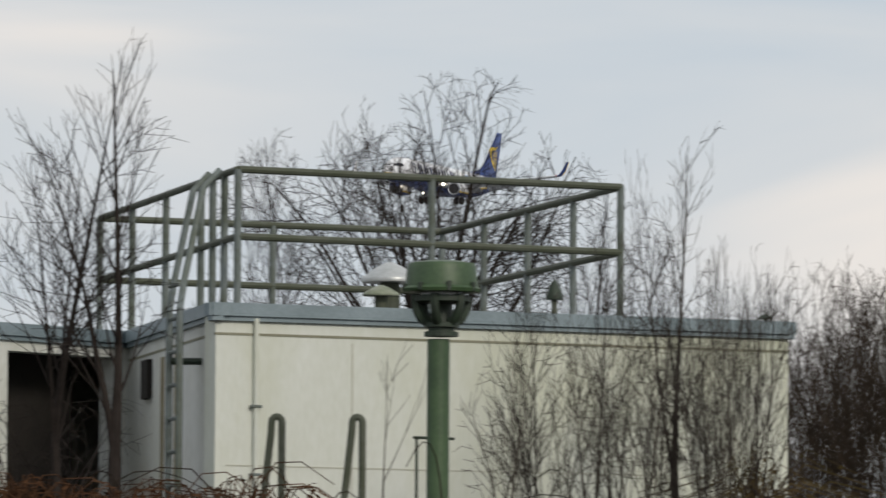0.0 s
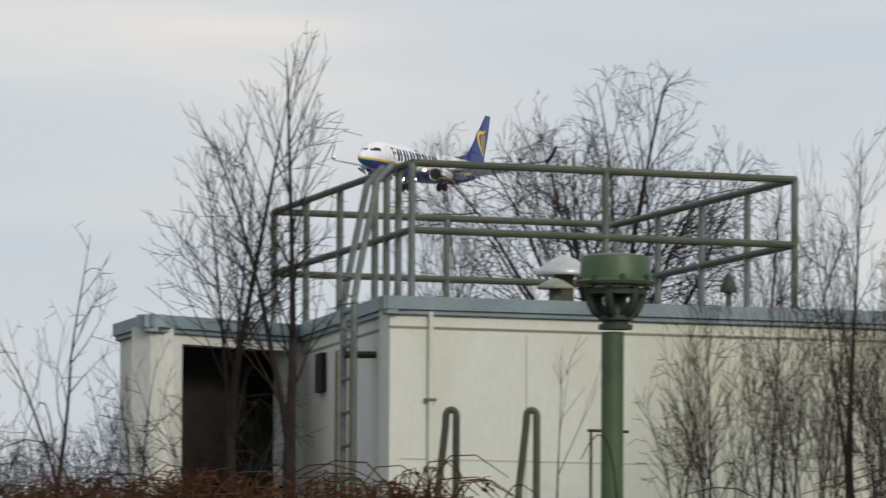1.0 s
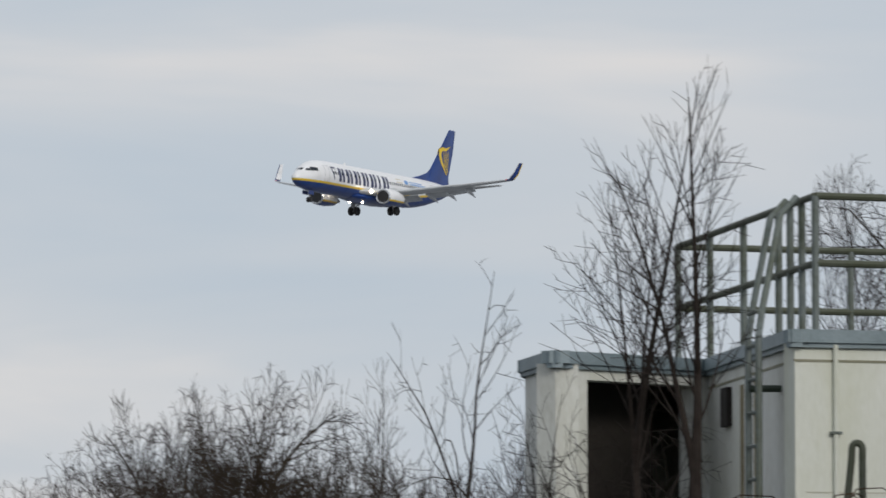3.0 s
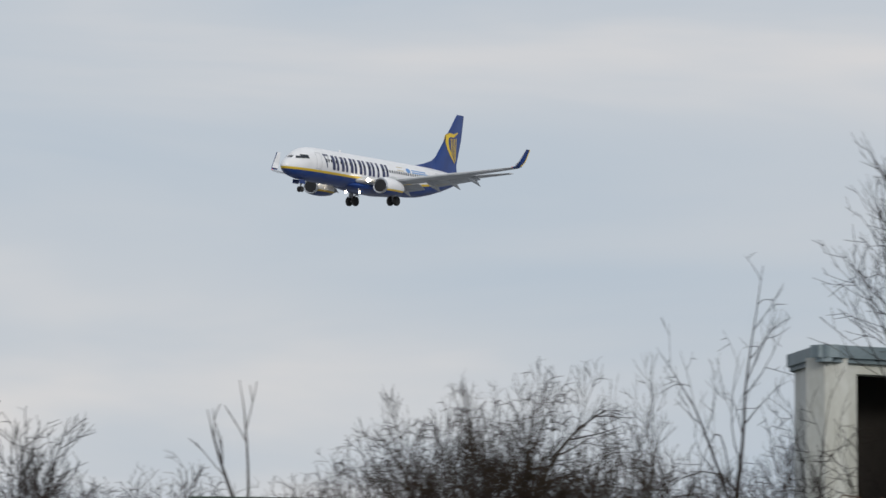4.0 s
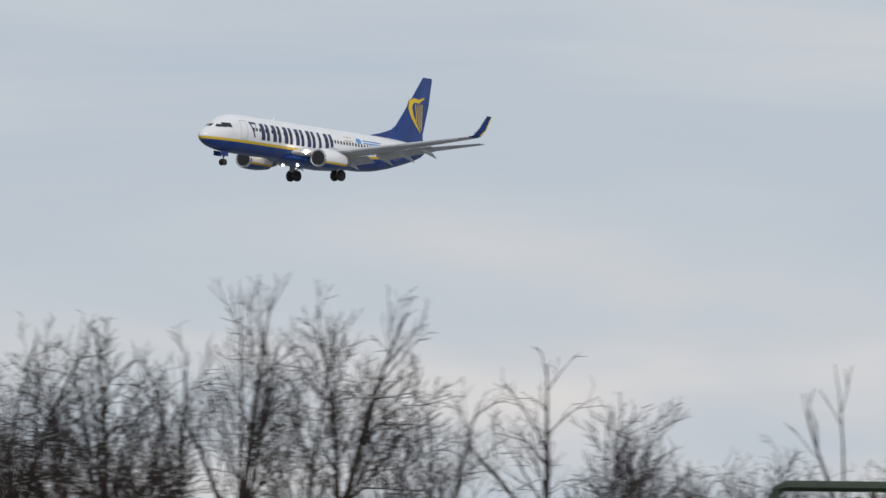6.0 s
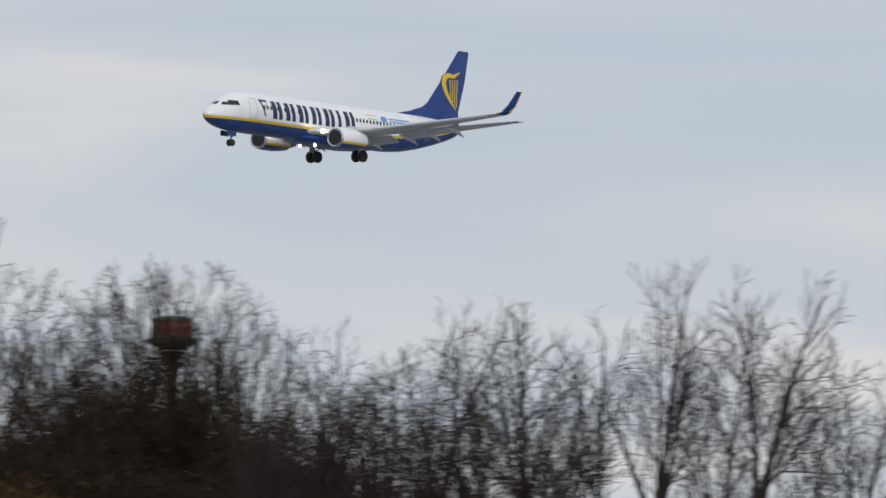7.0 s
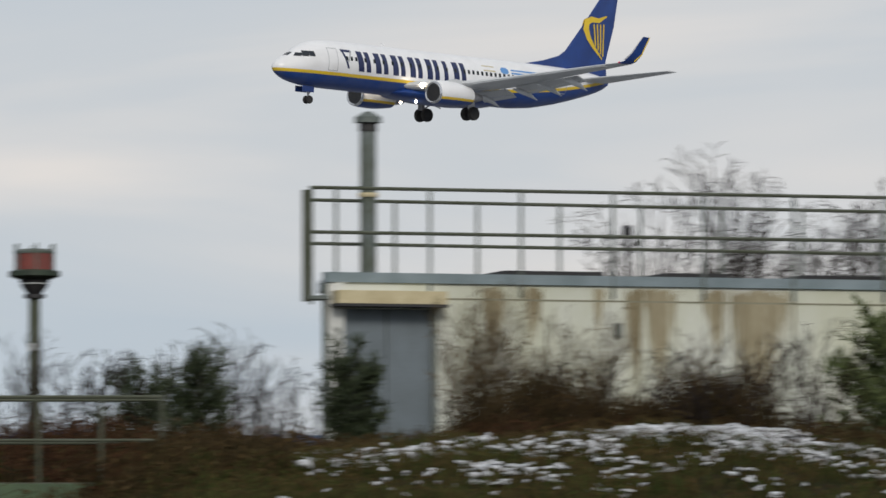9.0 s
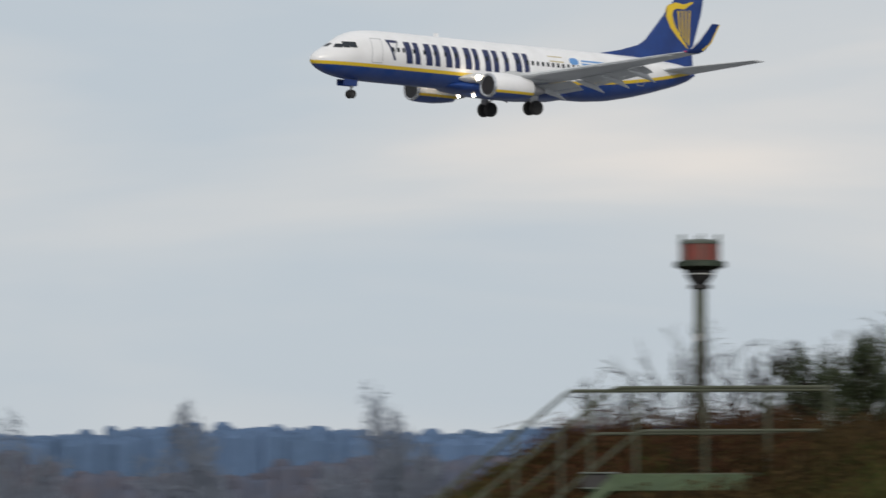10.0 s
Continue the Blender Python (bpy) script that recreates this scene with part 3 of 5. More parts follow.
def flue():
    x, y = -41.51, 103.48
    b = thing("flue_pipe", "tall grey steel flue with a conical rain cap", "flue", (x, y, 7.8))
    part("pipe", Shape().turned((x, y, 0), [(0.115, 7.8), (0.115, 9.98)], 18), "galv", b, smooth=True)
    part("collar", Shape().turned((x, y, 0), [(0.135, 9.0), (0.14, 9.03), (0.135, 9.06)], 18), "cream", b)
    c = part("cap", Shape().turned((x, y, 0), [(0.19, 10.05), (0.19, 10.13), (0.05, 10.21)], 18), "galv", b)
    part("mesh_ring", Shape().turned((x, y, 0), [(0.13, 9.93), (0.13, 10.05)], 18), "dark", c)


flue()


def roof_fan(x, y):
    b = thing("roof_fan", "round white roof fan with a flat hood", "roof fan", (x, y, 7.8))
    part("base", Shape().turned((x, y, 0), [(0.31, 7.8), (0.31, 8.06)], 20), "dark", b)
    part("skirt", Shape().turned((x, y, 0), [(0.36, 8.06), (0.37, 8.10), (0.24, 8.12), (0.23, 8.30)], 24), "render", b, smooth=True)
    part("hood", Shape().turned((x, y, 0), [(0.30, 8.29), (0.31, 8.33), (0.22, 8.40), (0.05, 8.42)], 24), "render", b, smooth=True)


roof_fan(-34.72, 107.75)


def roof_post(x, y):
    b = thing("roof_post", "short dark post with a knob on the roof", "post", (x, y, 7.8))
    part("pole", Shape().tube([(x, y, 7.8), (x, y, 8.55)], 0.025, 8), "dark", b)
    part("knob", Shape().turned((x, y, 0), [(0.05, 8.5), (0.07, 8.53), (0.07, 8.62), (0.04, 8.65)], 12), "dark", b)


roof_post(-38.4, 105.6)


def light_mast(x, y, top, foot, label):
    """A green pole with a lantern head of faded red glass."""
    b = thing("lantern_mast", label, "light mast", (x, y, foot), "lantern masts")
    part("pole", Shape().turned((x, y, 0), [(0.085, foot), (0.075, top - 0.63)], 16), "rail", b, smooth=True)
    part("flange", Shape().turned((x, y, 0), [(0.14, top - 0.65), (0.14, top - 0.60)], 16), "dark", b)
    part("bowl", Shape().turned((x, y, 0), [(0.09, top - 0.60), (0.17, top - 0.50), (0.20, top - 0.41)], 18), "dark", b, smooth=True)
    part("band", Shape().turned((x, y, 0), [(0.13, top - 0.475), (0.19, top - 0.465), (0.19, top - 0.45)], 18), "alu", b)
    part("tray", Shape().turned((x, y, 0), [(0.22, top - 0.40), (0.34, top - 0.36), (0.34, top - 0.30), (0.29, top - 0.28)], 20), "darkgreen", b)
    h = part("lantern", Shape().turned((x, y, 0), [(0.26, top - 0.28), (0.26, top - 0.05), (0.22, top - 0.04)], 20), "red", b, "faded red lantern glass")
    part("cover", Shape().turned((x, y, 0), [(0.275, top - 0.06), (0.275, top - 0.03), (0.2, top)], 20), "galv", h)
    for k in range(6):
        a = math.pi * k / 3
        part("guard", Shape().tube([(x + 0.275 * math.cos(a), y + 0.275 * math.sin(a), top - 0.3), (x + 0.275 * math.cos(a), y + 0.275 * math.sin(a), top + 0.07)], 0.016, 6), "galv", h)
    part("plate", Shape().box((x, y - 0.085, top - 1.3), (0.12, 0.02, 0.10), 0, 0.005), "alu", b)


light_mast(-43.16, 95.72, 7.88, 4.4, "dark green lantern mast with a red head on the bank")
light_mast(-27.9, 101.23, 7.5, 4.4, "lantern mast with a red head standing in a thicket")


def stair_platform():
    """Green steel steps that climb to a small platform, with handrails."""
    b = thing("steel_stairs", "green painted steel stairs and platform with pipe handrails", "stairs", (-40, 86.2, 3.6))
    u = Vector((0.912, 0.409))
    v = Vector((-0.409, 0.912))
    o = Vector((-40.05, 86.15))

    def at(s, d, z):
        p = o + u * s + v * d
        return (p.x, p.y, z)

    for d in (0.0, 0.9):
        off = 0.42 if d == 0 else -0.14
        top = part("handrail", Shape().tube([at(off - 3.1, d, 3.32), at(off - 0.4, d, 5.47), at(off - 0.33, d, 5.51), at(2.65, d, 5.51)], 0.022, 8), "rail", b)
        part("knee_rail", Shape().tube([at(off - 2.9, d, 2.72), at(off - 0.08, d, 4.97), at(off, d, 4.99), at(2.65, d, 4.99)], 0.02, 8), "rail", b)
        for s in (off - 0.1, 1.15, 1.9, 2.63):
            part("post", Shape().tube([at(s, d, 3.4), at(s, d, 5.5)], 0.025, 8), "rail", top)
        for s, zt in ((-1.0, 4.99), (-1.9, 4.27), (-2.7, 3.63)):
            part("post", Shape().tube([at(s + off, d, zt - 1.05), at(s + off, d, zt)], 0.022, 8), "rail", top)
        sh = Shape()
        m = (Vector(at(-1.3, d, 3.37)), Vector(at(0.05, d, 4.5)))
        sh.tube([m[0] + Vector((0, 0, -0.15)), m[1] + Vector((0, 0, -0.12))], 0.09, 4)
        part("stringer", sh, "green", b)
    for k in range(7):
        c = at(-0.18 - 0.24 * k, 0.45, 4.30 - 0.19 * k)
        part("tread", Shape().box(c, (0.26, 0.9, 0.03), math.degrees(math.atan2(u.y, u.x)), 0.004), "green", b)
    part("deck", Shape().box(at(1.32, 0.45, 4.46), (2.6, 0.95, 0.05), math.degrees(math.atan2(u.y, u.x)), 0.006), "rail", b)
    part("edge_beam", Shape().box(at(1.32, -0.03, 4.37), (2.62, 0.05, 0.2), math.degrees(math.atan2(u.y, u.x)), 0.006), "green", b)
    step = part("top_step", Shape().box(at(-0.12, 0.42, 4.40), (0.42, 0.84, 0.16), math.degrees(math.atan2(u.y, u.x)), 0.006), "dark", b, "dark open-fronted top step")
    for z in (4.31, 4.49):
        part("nosing", Shape().box(at(-0.12, -0.02, z), (0.44, 0.03, 0.02), math.degrees(math.atan2(u.y, u.x)), 0.004), "galv", step)


stair_platform()


def low_frame():
    """The dark steel bar that shows over the scrub in the middle of the view."""
    a, e = polar(8.07, 60), polar(6.58, 60)
    z = 3.80
    b = thing("pipe_barrier", "low dark green pipe barrier above the scrub", "barrier", (*a, ground_z(*a)))
    part("rail", Shape().tube([(*a, z - 0.25), (*(a + (e - a) * 0.03), z - 0.03), (*(a + (e - a) * 0.08), z), (*e, z - 0.02)], 0.042, 8), "darkgreen", b)
    for k in (0.0, 0.5, 1.0):
        p = a + (e - a) * k
        part("post", Shape().tube([(*p, ground_z(*p) - 0.1), (*p, z - (0.25 if k == 0 else 0.01))], 0.025, 8), "rail", b)


low_frame()


# ---- bare trees ----
def bough(rng, p, d, length, n, wob, up):
    """Points of a limb that bends one way along its length, with small kinks, towards the sky (up > 0) or down."""
    pts, step = [p.copy()], length / n
    d = d.normalized()
    bend = Vector((rng.gauss(0, 1), rng.gauss(0, 1), rng.gauss(0, 0.6))) * wob * 0.75
    for _ in range(n):
        d = (d + bend + Vector((rng.gauss(0, wob), rng.gauss(0, wob), rng.gauss(0, wob))) * 0.5 + Vector((0, 0, up))).normalized()
        p = p + d * step
        pts.append(p.copy())
    return pts


def grow(sh, rng, p, d, length, r, level, c):
    n = 10 if level == 3 else 6 if level >= 2 else (4 if level == 1 else 3)
    pts = bough(rng, p, d, length, n, c["wob"], c["up"])
    end = max(r * 0.14, c["tip"] * 0.6)
    sides = 6 if r > 0.03 else (4 if r > 0.012 else 3)
    sh.tube(pts, [r + (end - r) * i / n for i in range(n + 1)], sides, False)
    if level == 0:
        return
    k = max(1, int(round(c["kids"][level] * rng.uniform(0.75, 1.25) * (1 if level == 3 else min(1.0, length / (0.5 if level == 1 else 0.9) / c.get("size", 1.0))))))
    for i in range(k):
        f = c["first"] + (0.95 - c["first"]) * (i + rng.random()) / k
        j = min(int(f * n), n - 1)
        q = pts[j].lerp(pts[j + 1], f * n - j)
        axis = (pts[j + 1] - pts[j]).normalized()
        side = axis.orthogonal().normalized()
        side.rotate(Matrix.Rotation(rng.uniform(0, 2 * math.pi), 3, axis))
        a = radians(rng.uniform(*c["angle"]))
        nd = axis * math.cos(a) + side * math.sin(a)
        ln = length * (c["long"] * rng.uniform(0.7, 1.15) if level == 3 else rng.uniform(*c["ratio"])) * (1.2 - 0.8 * f)
        grow(sh, rng, q, nd, max(ln, 0.12), max(r * (1 - 0.6 * f) * (0.36 if level == 3 else 0.5), c["tip"]), level - 1, c)


ASH = dict(wob=0.04, up=0.030, tip=0.0030, kids=(0, 3, 5, 13), first=0.12, angle=(26, 46), ratio=(0.45, 0.78), long=0.46)
BROAD = dict(wob=0.06, up=0.008, tip=0.0029, kids=(0, 4, 5, 9), first=0.18, angle=(26, 52), ratio=(0.45, 0.75), long=0.5)
THICKET = dict(wob=0.05, up=0.03, tip=0.0026, kids=(0, 3, 5, 8), first=0.12, angle=(18, 40), ratio=(0.45, 0.72), long=0.5)
WEEPING = dict(wob=0.09, up=-0.025, tip=0.0026, kids=(0, 7, 9, 12), first=0.12, angle=(22, 55), ratio=(0.45, 0.7), long=0.5)
ROW = dict(ASH, kids=(0, 4, 6, 13), angle=(24, 48), tip=0.0029)
SPARSE = dict(wob=0.03, up=0.0, tip=0.0035, kids=(0, 1, 2, 2), first=0.35, angle=(12, 24), ratio=(0.35, 0.5), long=0.45)


def bare_tree(name, az, dist, top, spread, stems, conf, material, label, seed, r=0.05, lean=0.25, start=0.12, group="bare trees", cat="tree", level=3, base=None):
    """A leafless tree or shrub: a trunk (or several stems), limbs and twigs. top: degrees above level that its crown reaches."""
    rng = random.Random(seed)
    conf = dict(conf, tip=conf["tip"] * max(1.0, dist / 66)) if dist < 300 else conf
    p = polar(az, dist)
    z = ground_z(*p) - 0.1 if base is None else base
    h = height_at(top, dist) - z
    t = thing(name, label, cat, (p.x, p.y, z), group)
    trunk, crown = Shape(), Shape()
    foot = Vector((p.x, p.y, z))
    if start > 0:
        pts = bough(rng, foot, Vector((rng.gauss(0, 0.04), rng.gauss(0, 0.04), 1)), h * start, 4, 0.02, 0.05)
        trunk.tube(pts, [r * 1.5, r * 1.3, r * 1.2, r * 1.12, r * 1.05], 9)
        fork = pts[-1]
    else:
        fork = foot
        trunk.turned(foot, [(r * 2.2, -0.05), (r * 1.8, 0.06), (r, 0.12)], 8)
    for i in range(stems):
        a = 2 * math.pi * (i + rng.uniform(-0.3, 0.3)) / max(stems, 1)
        k = lean * (rng.uniform(0.5, 1.2) if stems > 1 else 0.3) * (0.3 if i == 0 else 1)
        if lean >= 0.7:
            a, k = i * 2.4 + rng.uniform(-0.3, 0.3), lean * math.sqrt((i + 0.4) / stems)
        d = Vector((math.cos(a) * k, math.sin(a) * k, 1))
        ln = h * (1 - start) * (1.0 if i == 0 else rng.uniform(0.78, 1.0)) / (1.0 if lean >= 0.7 else d.length ** 0.3)
        o = fork + (Vector((math.cos(a), math.sin(a), 0)) * spread * 0.12 * rng.random() if start <= 0 else Vector())
        grow(crown, rng, o, d, ln * 0.82, r * (1 if i == 0 else 0.7), level, conf)
    part("trunk", trunk, material, t, smooth=True)
    dome = lean >= 0.7 or start == 0
    # the crown is fitted to its spread and height
    zs = sorted(v.z for v in crown.v)[int(len(crown.v) * (0.995 if start > 0 else 0.985))]
    fz = (height_at(top, dist) - fork.z) / (zs - fork.z)
    sx = sorted(abs(v.x - foot.x) for v in crown.v)
    fx = spread / max(sx[int(len(sx) * 0.985)], 1e-3)
    fx = min(max(fx, 0.5), 2.2)
    for v in crown.v:
        k = min(1.0, max(0.0, (v.z - fork.z) / (0.25 * h)))
        g = 1 + (fx - 1) * k
        v.x, v.y = foot.x + (v.x - foot.x) * g, foot.y + (v.y - foot.y) * g
        v.z = fork.z + (v.z - fork.z) * fz
        # twigs that outgrow the outline stay short; shrubs and fans are rounded
        rim = height_at(top, dist)
        if dome:
            rim -= 0.2 * h * min(1.0, ((v.x - foot.x) ** 2 + (v.y - foot.y) ** 2) / spread ** 2) + 0.05 * h
        if v.z > rim:
            v.z = rim + (v.z - rim) * 0.4
    part("crown", crown, material, t)
    return t


def first_rise_trees():
    B = bare_tree
    B("bare_tree", 2.345, 62, 5.27, 0.80, 2, ASH, "bark", "slim leafless tree with two tall leaders beside a doorway", 11, 0.05, 0.2, 0.26)
    B("bare_tree", 2.72, 62.6, 5.14, 0.75, 3, ASH, "bark", "slim leafless tree with a forked top", 12, 0.034, 0.3, 0.3)
    B("bare_tree", 3.0, 63.2, 2.95, 0.95, 6, dict(THICKET, up=0.0, angle=(35, 70)), "bark", "low leafless shrub with level twigs before a doorway", 13, 0.016, 0.7, 0.05, cat="shrub")
    B("bare_tree", -3.2, 71, 3.6, 0.8, 7, WEEPING, "barkdark", "dense dark leafless thicket", 26, 0.025, 0.35, 0.0, cat="shrub")
    B("bare_tree", -2.75, 71, 3.3, 0.6, 7, WEEPING, "barkdark", "dense dark leafless thicket", 27, 0.025, 0.35, 0.0, cat="shrub")
    B("bare_tree", -1.95, 64, 3.4, 0.5, 8, THICKET, "barkpale", "leafless shrub with many upright stems", 28, 0.02, 0.35, 0.0, cat="shrub")
    B("bare_tree", 4.0, 64, 3.88, 0.62, 2, dict(BROAD, kids=(0, 3, 4, 8), angle=(34, 66), wob=0.09), "bark", "small leafless tree with crooked branches", 5, 0.028, 0.5, 0.3)
    B("bare_tree", 0.10, 80, 5.20, 1.75, 15, dict(BROAD, up=-0.004, kids=(0, 4, 6, 9)), "bark", "wide leafless tree with a spreading twiggy crown", 21, 0.045, 1.1, 0.36)
    B("bare_tree", 1.30, 79, 4.72, 0.95, 7, BROAD, "bark", "leafless tree with a loose crown", 22, 0.04, 0.75, 0.3)
    B("bare_tree", -0.95, 81, 4.55, 1.1, 7, BROAD, "bark", "leafless tree with arching branches", 23, 0.04, 0.9, 0.3)
    B("bare_tree", -1.70, 64.5, 4.66, 0.5, 2, ASH, "barkpale", "slim leafless tree with upright leaders", 31, 0.035, 0.25, 0.25)
    B("bare_tree", -1.10, 64, 3.85, 0.4, 2, ASH, "barkpale", "young leafless tree with upright leaders", 32, 0.028, 0.25, 0.15)
    B("bare_tree", -0.50, 63.5, 3.30, 0.4, 2, ASH, "barkpale", "young leafless tree with thin branches", 33, 0.022, 0.3, 0.15)
    B("bare_tree", -2.15, 65.5, 3.95, 0.55, 9, THICKET, "barkpale", "leafless shrub with many upright stems", 34, 0.025, 0.3, 0.0, cat="shrub")
    B("bare_tree", -0.80, 64.8, 3.15, 0.5, 6, THICKET, "barkpale", "leafless shrub with many upright stems", 36, 0.02, 0.3, 0.0, cat="shrub")
    B("bare_tree", -1.40, 63.8, 3.4, 0.6, 6, THICKET, "barkpale", "leafless shrub with many upright stems", 37, 0.02, 0.35, 0.0, cat="shrub")
    for az, top, s in ((-0.68, 3.45, 111), (-1.28, 3.75, 112), (-1.55, 3.5, 113), (-2.3, 3.8, 114), (-1.9, 3.6, 115)):
        B("bare_tree", az, 64.2, top, 0.42, 3, ASH, "bark", "young leafless tree with thin dark stems", s, 0.022, 0.28, 0.1)
    B("bare_tree", 3.5, 66.5, 3.05, 0.6, 4, dict(BROAD, up=-0.01), "bark", "leafless shrub with level twigs by a wall", 116, 0.02, 0.5, 0.1, cat="shrub")
    for az, top, s in ((4.7, 2.45, 117), (5.1, 2.6, 118), (4.25, 2.35, 119)):
        B("bare_tree", az, 70, top, 0.6, 5, WEEPING, "barkdark", "low dark leafless shrub", s, 0.02, 0.45, 0.0, cat="shrub")
    B("bare_tree", 0.41, 63, 3.10, 0.33, 1, ASH, "barkpale", "thin leafless sapling before a white wall", 35, 0.014, 0.3, 0.3, level=2)
    B("bare_tree", -2.95, 74, 3.75, 0.75, 12, dict(THICKET, kids=(0, 4, 6, 10)), "barkdark", "dense leafless thicket of dark twigs", 38, 0.025, 0.35, 0.0, cat="shrub")
    B("bare_tree", -2.55, 76, 3.5, 0.7, 10, dict(THICKET, kids=(0, 4, 6, 10)), "barkdark", "dense leafless thicket of dark twigs", 39, 0.025, 0.35, 0.0, cat="shrub")
    B("bare_tree", -3.5, 73, 3.85, 0.8, 12, dict(THICKET, kids=(0, 4, 6, 10)), "barkdark", "dense leafless thicket of dark twigs", 40, 0.025, 0.35, 0.0, cat="shrub")


def middle_trees():
    B = bare_tree
    B("bare_tree", 4.68, 72, 3.17, 0.5, 3, ASH, "barkpale", "small leafless tree with a thin crown", 41, 0.025, 0.35, 0.2)
    B("bare_tree", 5.68, 76, 3.10, 1.0, 8, WEEPING, "barkdark", "dense brown shrub with drooping twigs", 42, 0.04, 0.5, 0.1, cat="shrub")
    B("bare_tree", 6.25, 77, 2.92, 0.65, 6, WEEPING, "barkdark", "dense brown shrub with drooping twigs", 43, 0.03, 0.5, 0.1, cat="shrub")
    for az, top, s in ((5.45, 2.95, 46), (5.95, 3.0, 47), (6.45, 2.75, 48)):
        B("bare_tree", az, 79, top, 0.7, 5, WEEPING, "barkred", "dense shrub of fine drooping twigs", s, 0.025, 0.5, 0.0, cat="shrub")
    B("bare_tree", 5.2, 78, 2.7, 0.6, 5, WEEPING, "barkdark", "brown shrub with drooping twigs", 44, 0.03, 0.5, 0.1, cat="shrub")
    B("bare_tree", 7.58, 66, 2.97, 0.45, 3, SPARSE, "barkpale", "sparse forked sapling with three bare stems", 45, 0.013, 0.5, 0.36, level=2)
    for az, top, s in ((8.06, 2.43, 51), (8.86, 2.40, 52), (7.2, 2.35, 53), (4.35, 2.6, 54), (3.6, 2.55, 55), (6.85, 2.45, 56), (8.35, 2.3, 57), (9.1, 2.35, 58), (3.95, 2.5, 59), (5.0, 2.55, 60), (7.75, 2.28, 50)):
        B("bare_tree", az, 86, top, 0.75, 12, dict(THICKET, angle=(25, 55)), "barkred", "low leafless shrub of fine twigs", s, 0.02, 0.5, 0.0, cat="shrub")
    B("bare_tree", 9.68, 82, 3.10, 0.9, 2, BROAD, "bark", "leafless tree with rising side branches", 61, 0.05, 0.4, 0.25)
    B("bare_tree", 10.45, 84, 2.88, 0.7, 3, ROW, "bark", "slim leafless tree in a row", 62, 0.04, 0.35, 0.2)
    B("bare_tree", 11.2, 83, 3.56, 0.85, 3, ROW, "bark", "tall leafless tree in a row", 63, 0.055, 0.35, 0.25)
    B("bare_tree", 11.85, 84, 3.62, 0.9, 4, ROW, "bark", "tall leafless tree with upright twigs", 64, 0.055, 0.38, 0.22)
    B("bare_tree", 12.35, 86, 3.25, 0.7, 3, ROW, "bark", "leafless tree in a row", 65, 0.045, 0.35, 0.2)
    B("bare_tree", 12.9, 88, 3.33, 0.7, 3, ROW, "bark", "leafless tree in a row", 66, 0.045, 0.35, 0.2)
    for az, top, d, s in ((9.15, 2.75, 90, 101), (10.8, 3.05, 91, 103), (11.5, 3.3, 90, 104), (12.65, 2.95, 92, 106), (13.2, 3.05, 94, 107), (13.9, 3.0, 95, 108)):
        B("bare_tree", az, d, top, 0.75, 3, ROW, "bark", "leafless tree in the second row", s, 0.03, 0.35, 0.2)
    B("bare_tree", 13.55, 90, 3.35, 0.85, 6, BROAD, "bark", "leafless tree with a twiggy crown", 67, 0.045, 0.4, 0.2)
    B("bare_tree", 14.2, 92, 3.18, 0.9, 7, BROAD, "barkred", "leafless tree with a twiggy crown", 68, 0.04, 0.45, 0.15)
    for az, top, s in ((9.2, 2.3, 71), (11.5, 2.3, 74), (12.8, 2.4, 76), (13.4, 2.7, 77), (14.0, 2.75, 78), (14.5, 2.7, 79)):
        B("bare_tree", az, 88, top, 0.8, 11, THICKET, "barkred", "low leafless scrub under the trees", s, 0.02, 0.45, 0.0, cat="shrub")


def bank_trees():
    B = bare_tree
    for az, top, s in ((15.45, 3.78, 81), (15.9, 3.35, 82), (14.95, 3.4, 83), (16.1, 2.9, 90)):
        B("bare_tree", az, 103.5, top, 1.2, 10, dict(THICKET, kids=(0, 4, 6, 9)), "barkdark", "dense dark leafless thicket round a mast", s, 0.035, 0.5, 0.0, cat="shrub")
    for az, top, s in ((15.3, 2.85, 84), (15.8, 2.75, 85), (16.2, 2.6, 86), (14.8, 2.45, 87), (14.3, 2.2, 88)):
        B("bare_tree", az, 99, top, 0.9, 12, WEEPING, "barkdark", "dark tangled undergrowth of dead stems", s, 0.025, 0.6, 0.0, cat="shrub")
    B("bare_tree", 16.75, 121, 4.0, 1.7, 9, dict(BROAD, up=0.0), "bark", "leafless tree with branches swept sideways", 91, 0.045, 0.85, 0.2)
    B("bare_tree", 17.75, 124, 4.24, 1.5, 8, BROAD, "bark", "leafless tree behind the building", 92, 0.045, 0.85, 0.3)
    B("bare_tree", 18.3, 128, 3.95, 1.4, 7, BROAD, "bark", "leafless tree behind the building", 93, 0.045, 0.85, 0.3)
    B("bare_tree", 19.5, 132, 4.25, 1.9, 10, BROAD, "bark", "leafless tree behind the building", 94, 0.045, 0.85, 0.3)
    B("bare_tree", 18.9, 134, 3.8, 1.6, 8, BROAD, "bark", "leafless tree behind the building", 95, 0.045, 0.85, 0.3)
    B("bare_tree", 16.3, 112, 3.3, 1.0, 11, THICKET, "bark", "leafless scrub beside the building", 96, 0.03, 0.4, 0.0, cat="shrub")


first_rise_trees()
middle_trees()
bank_trees()


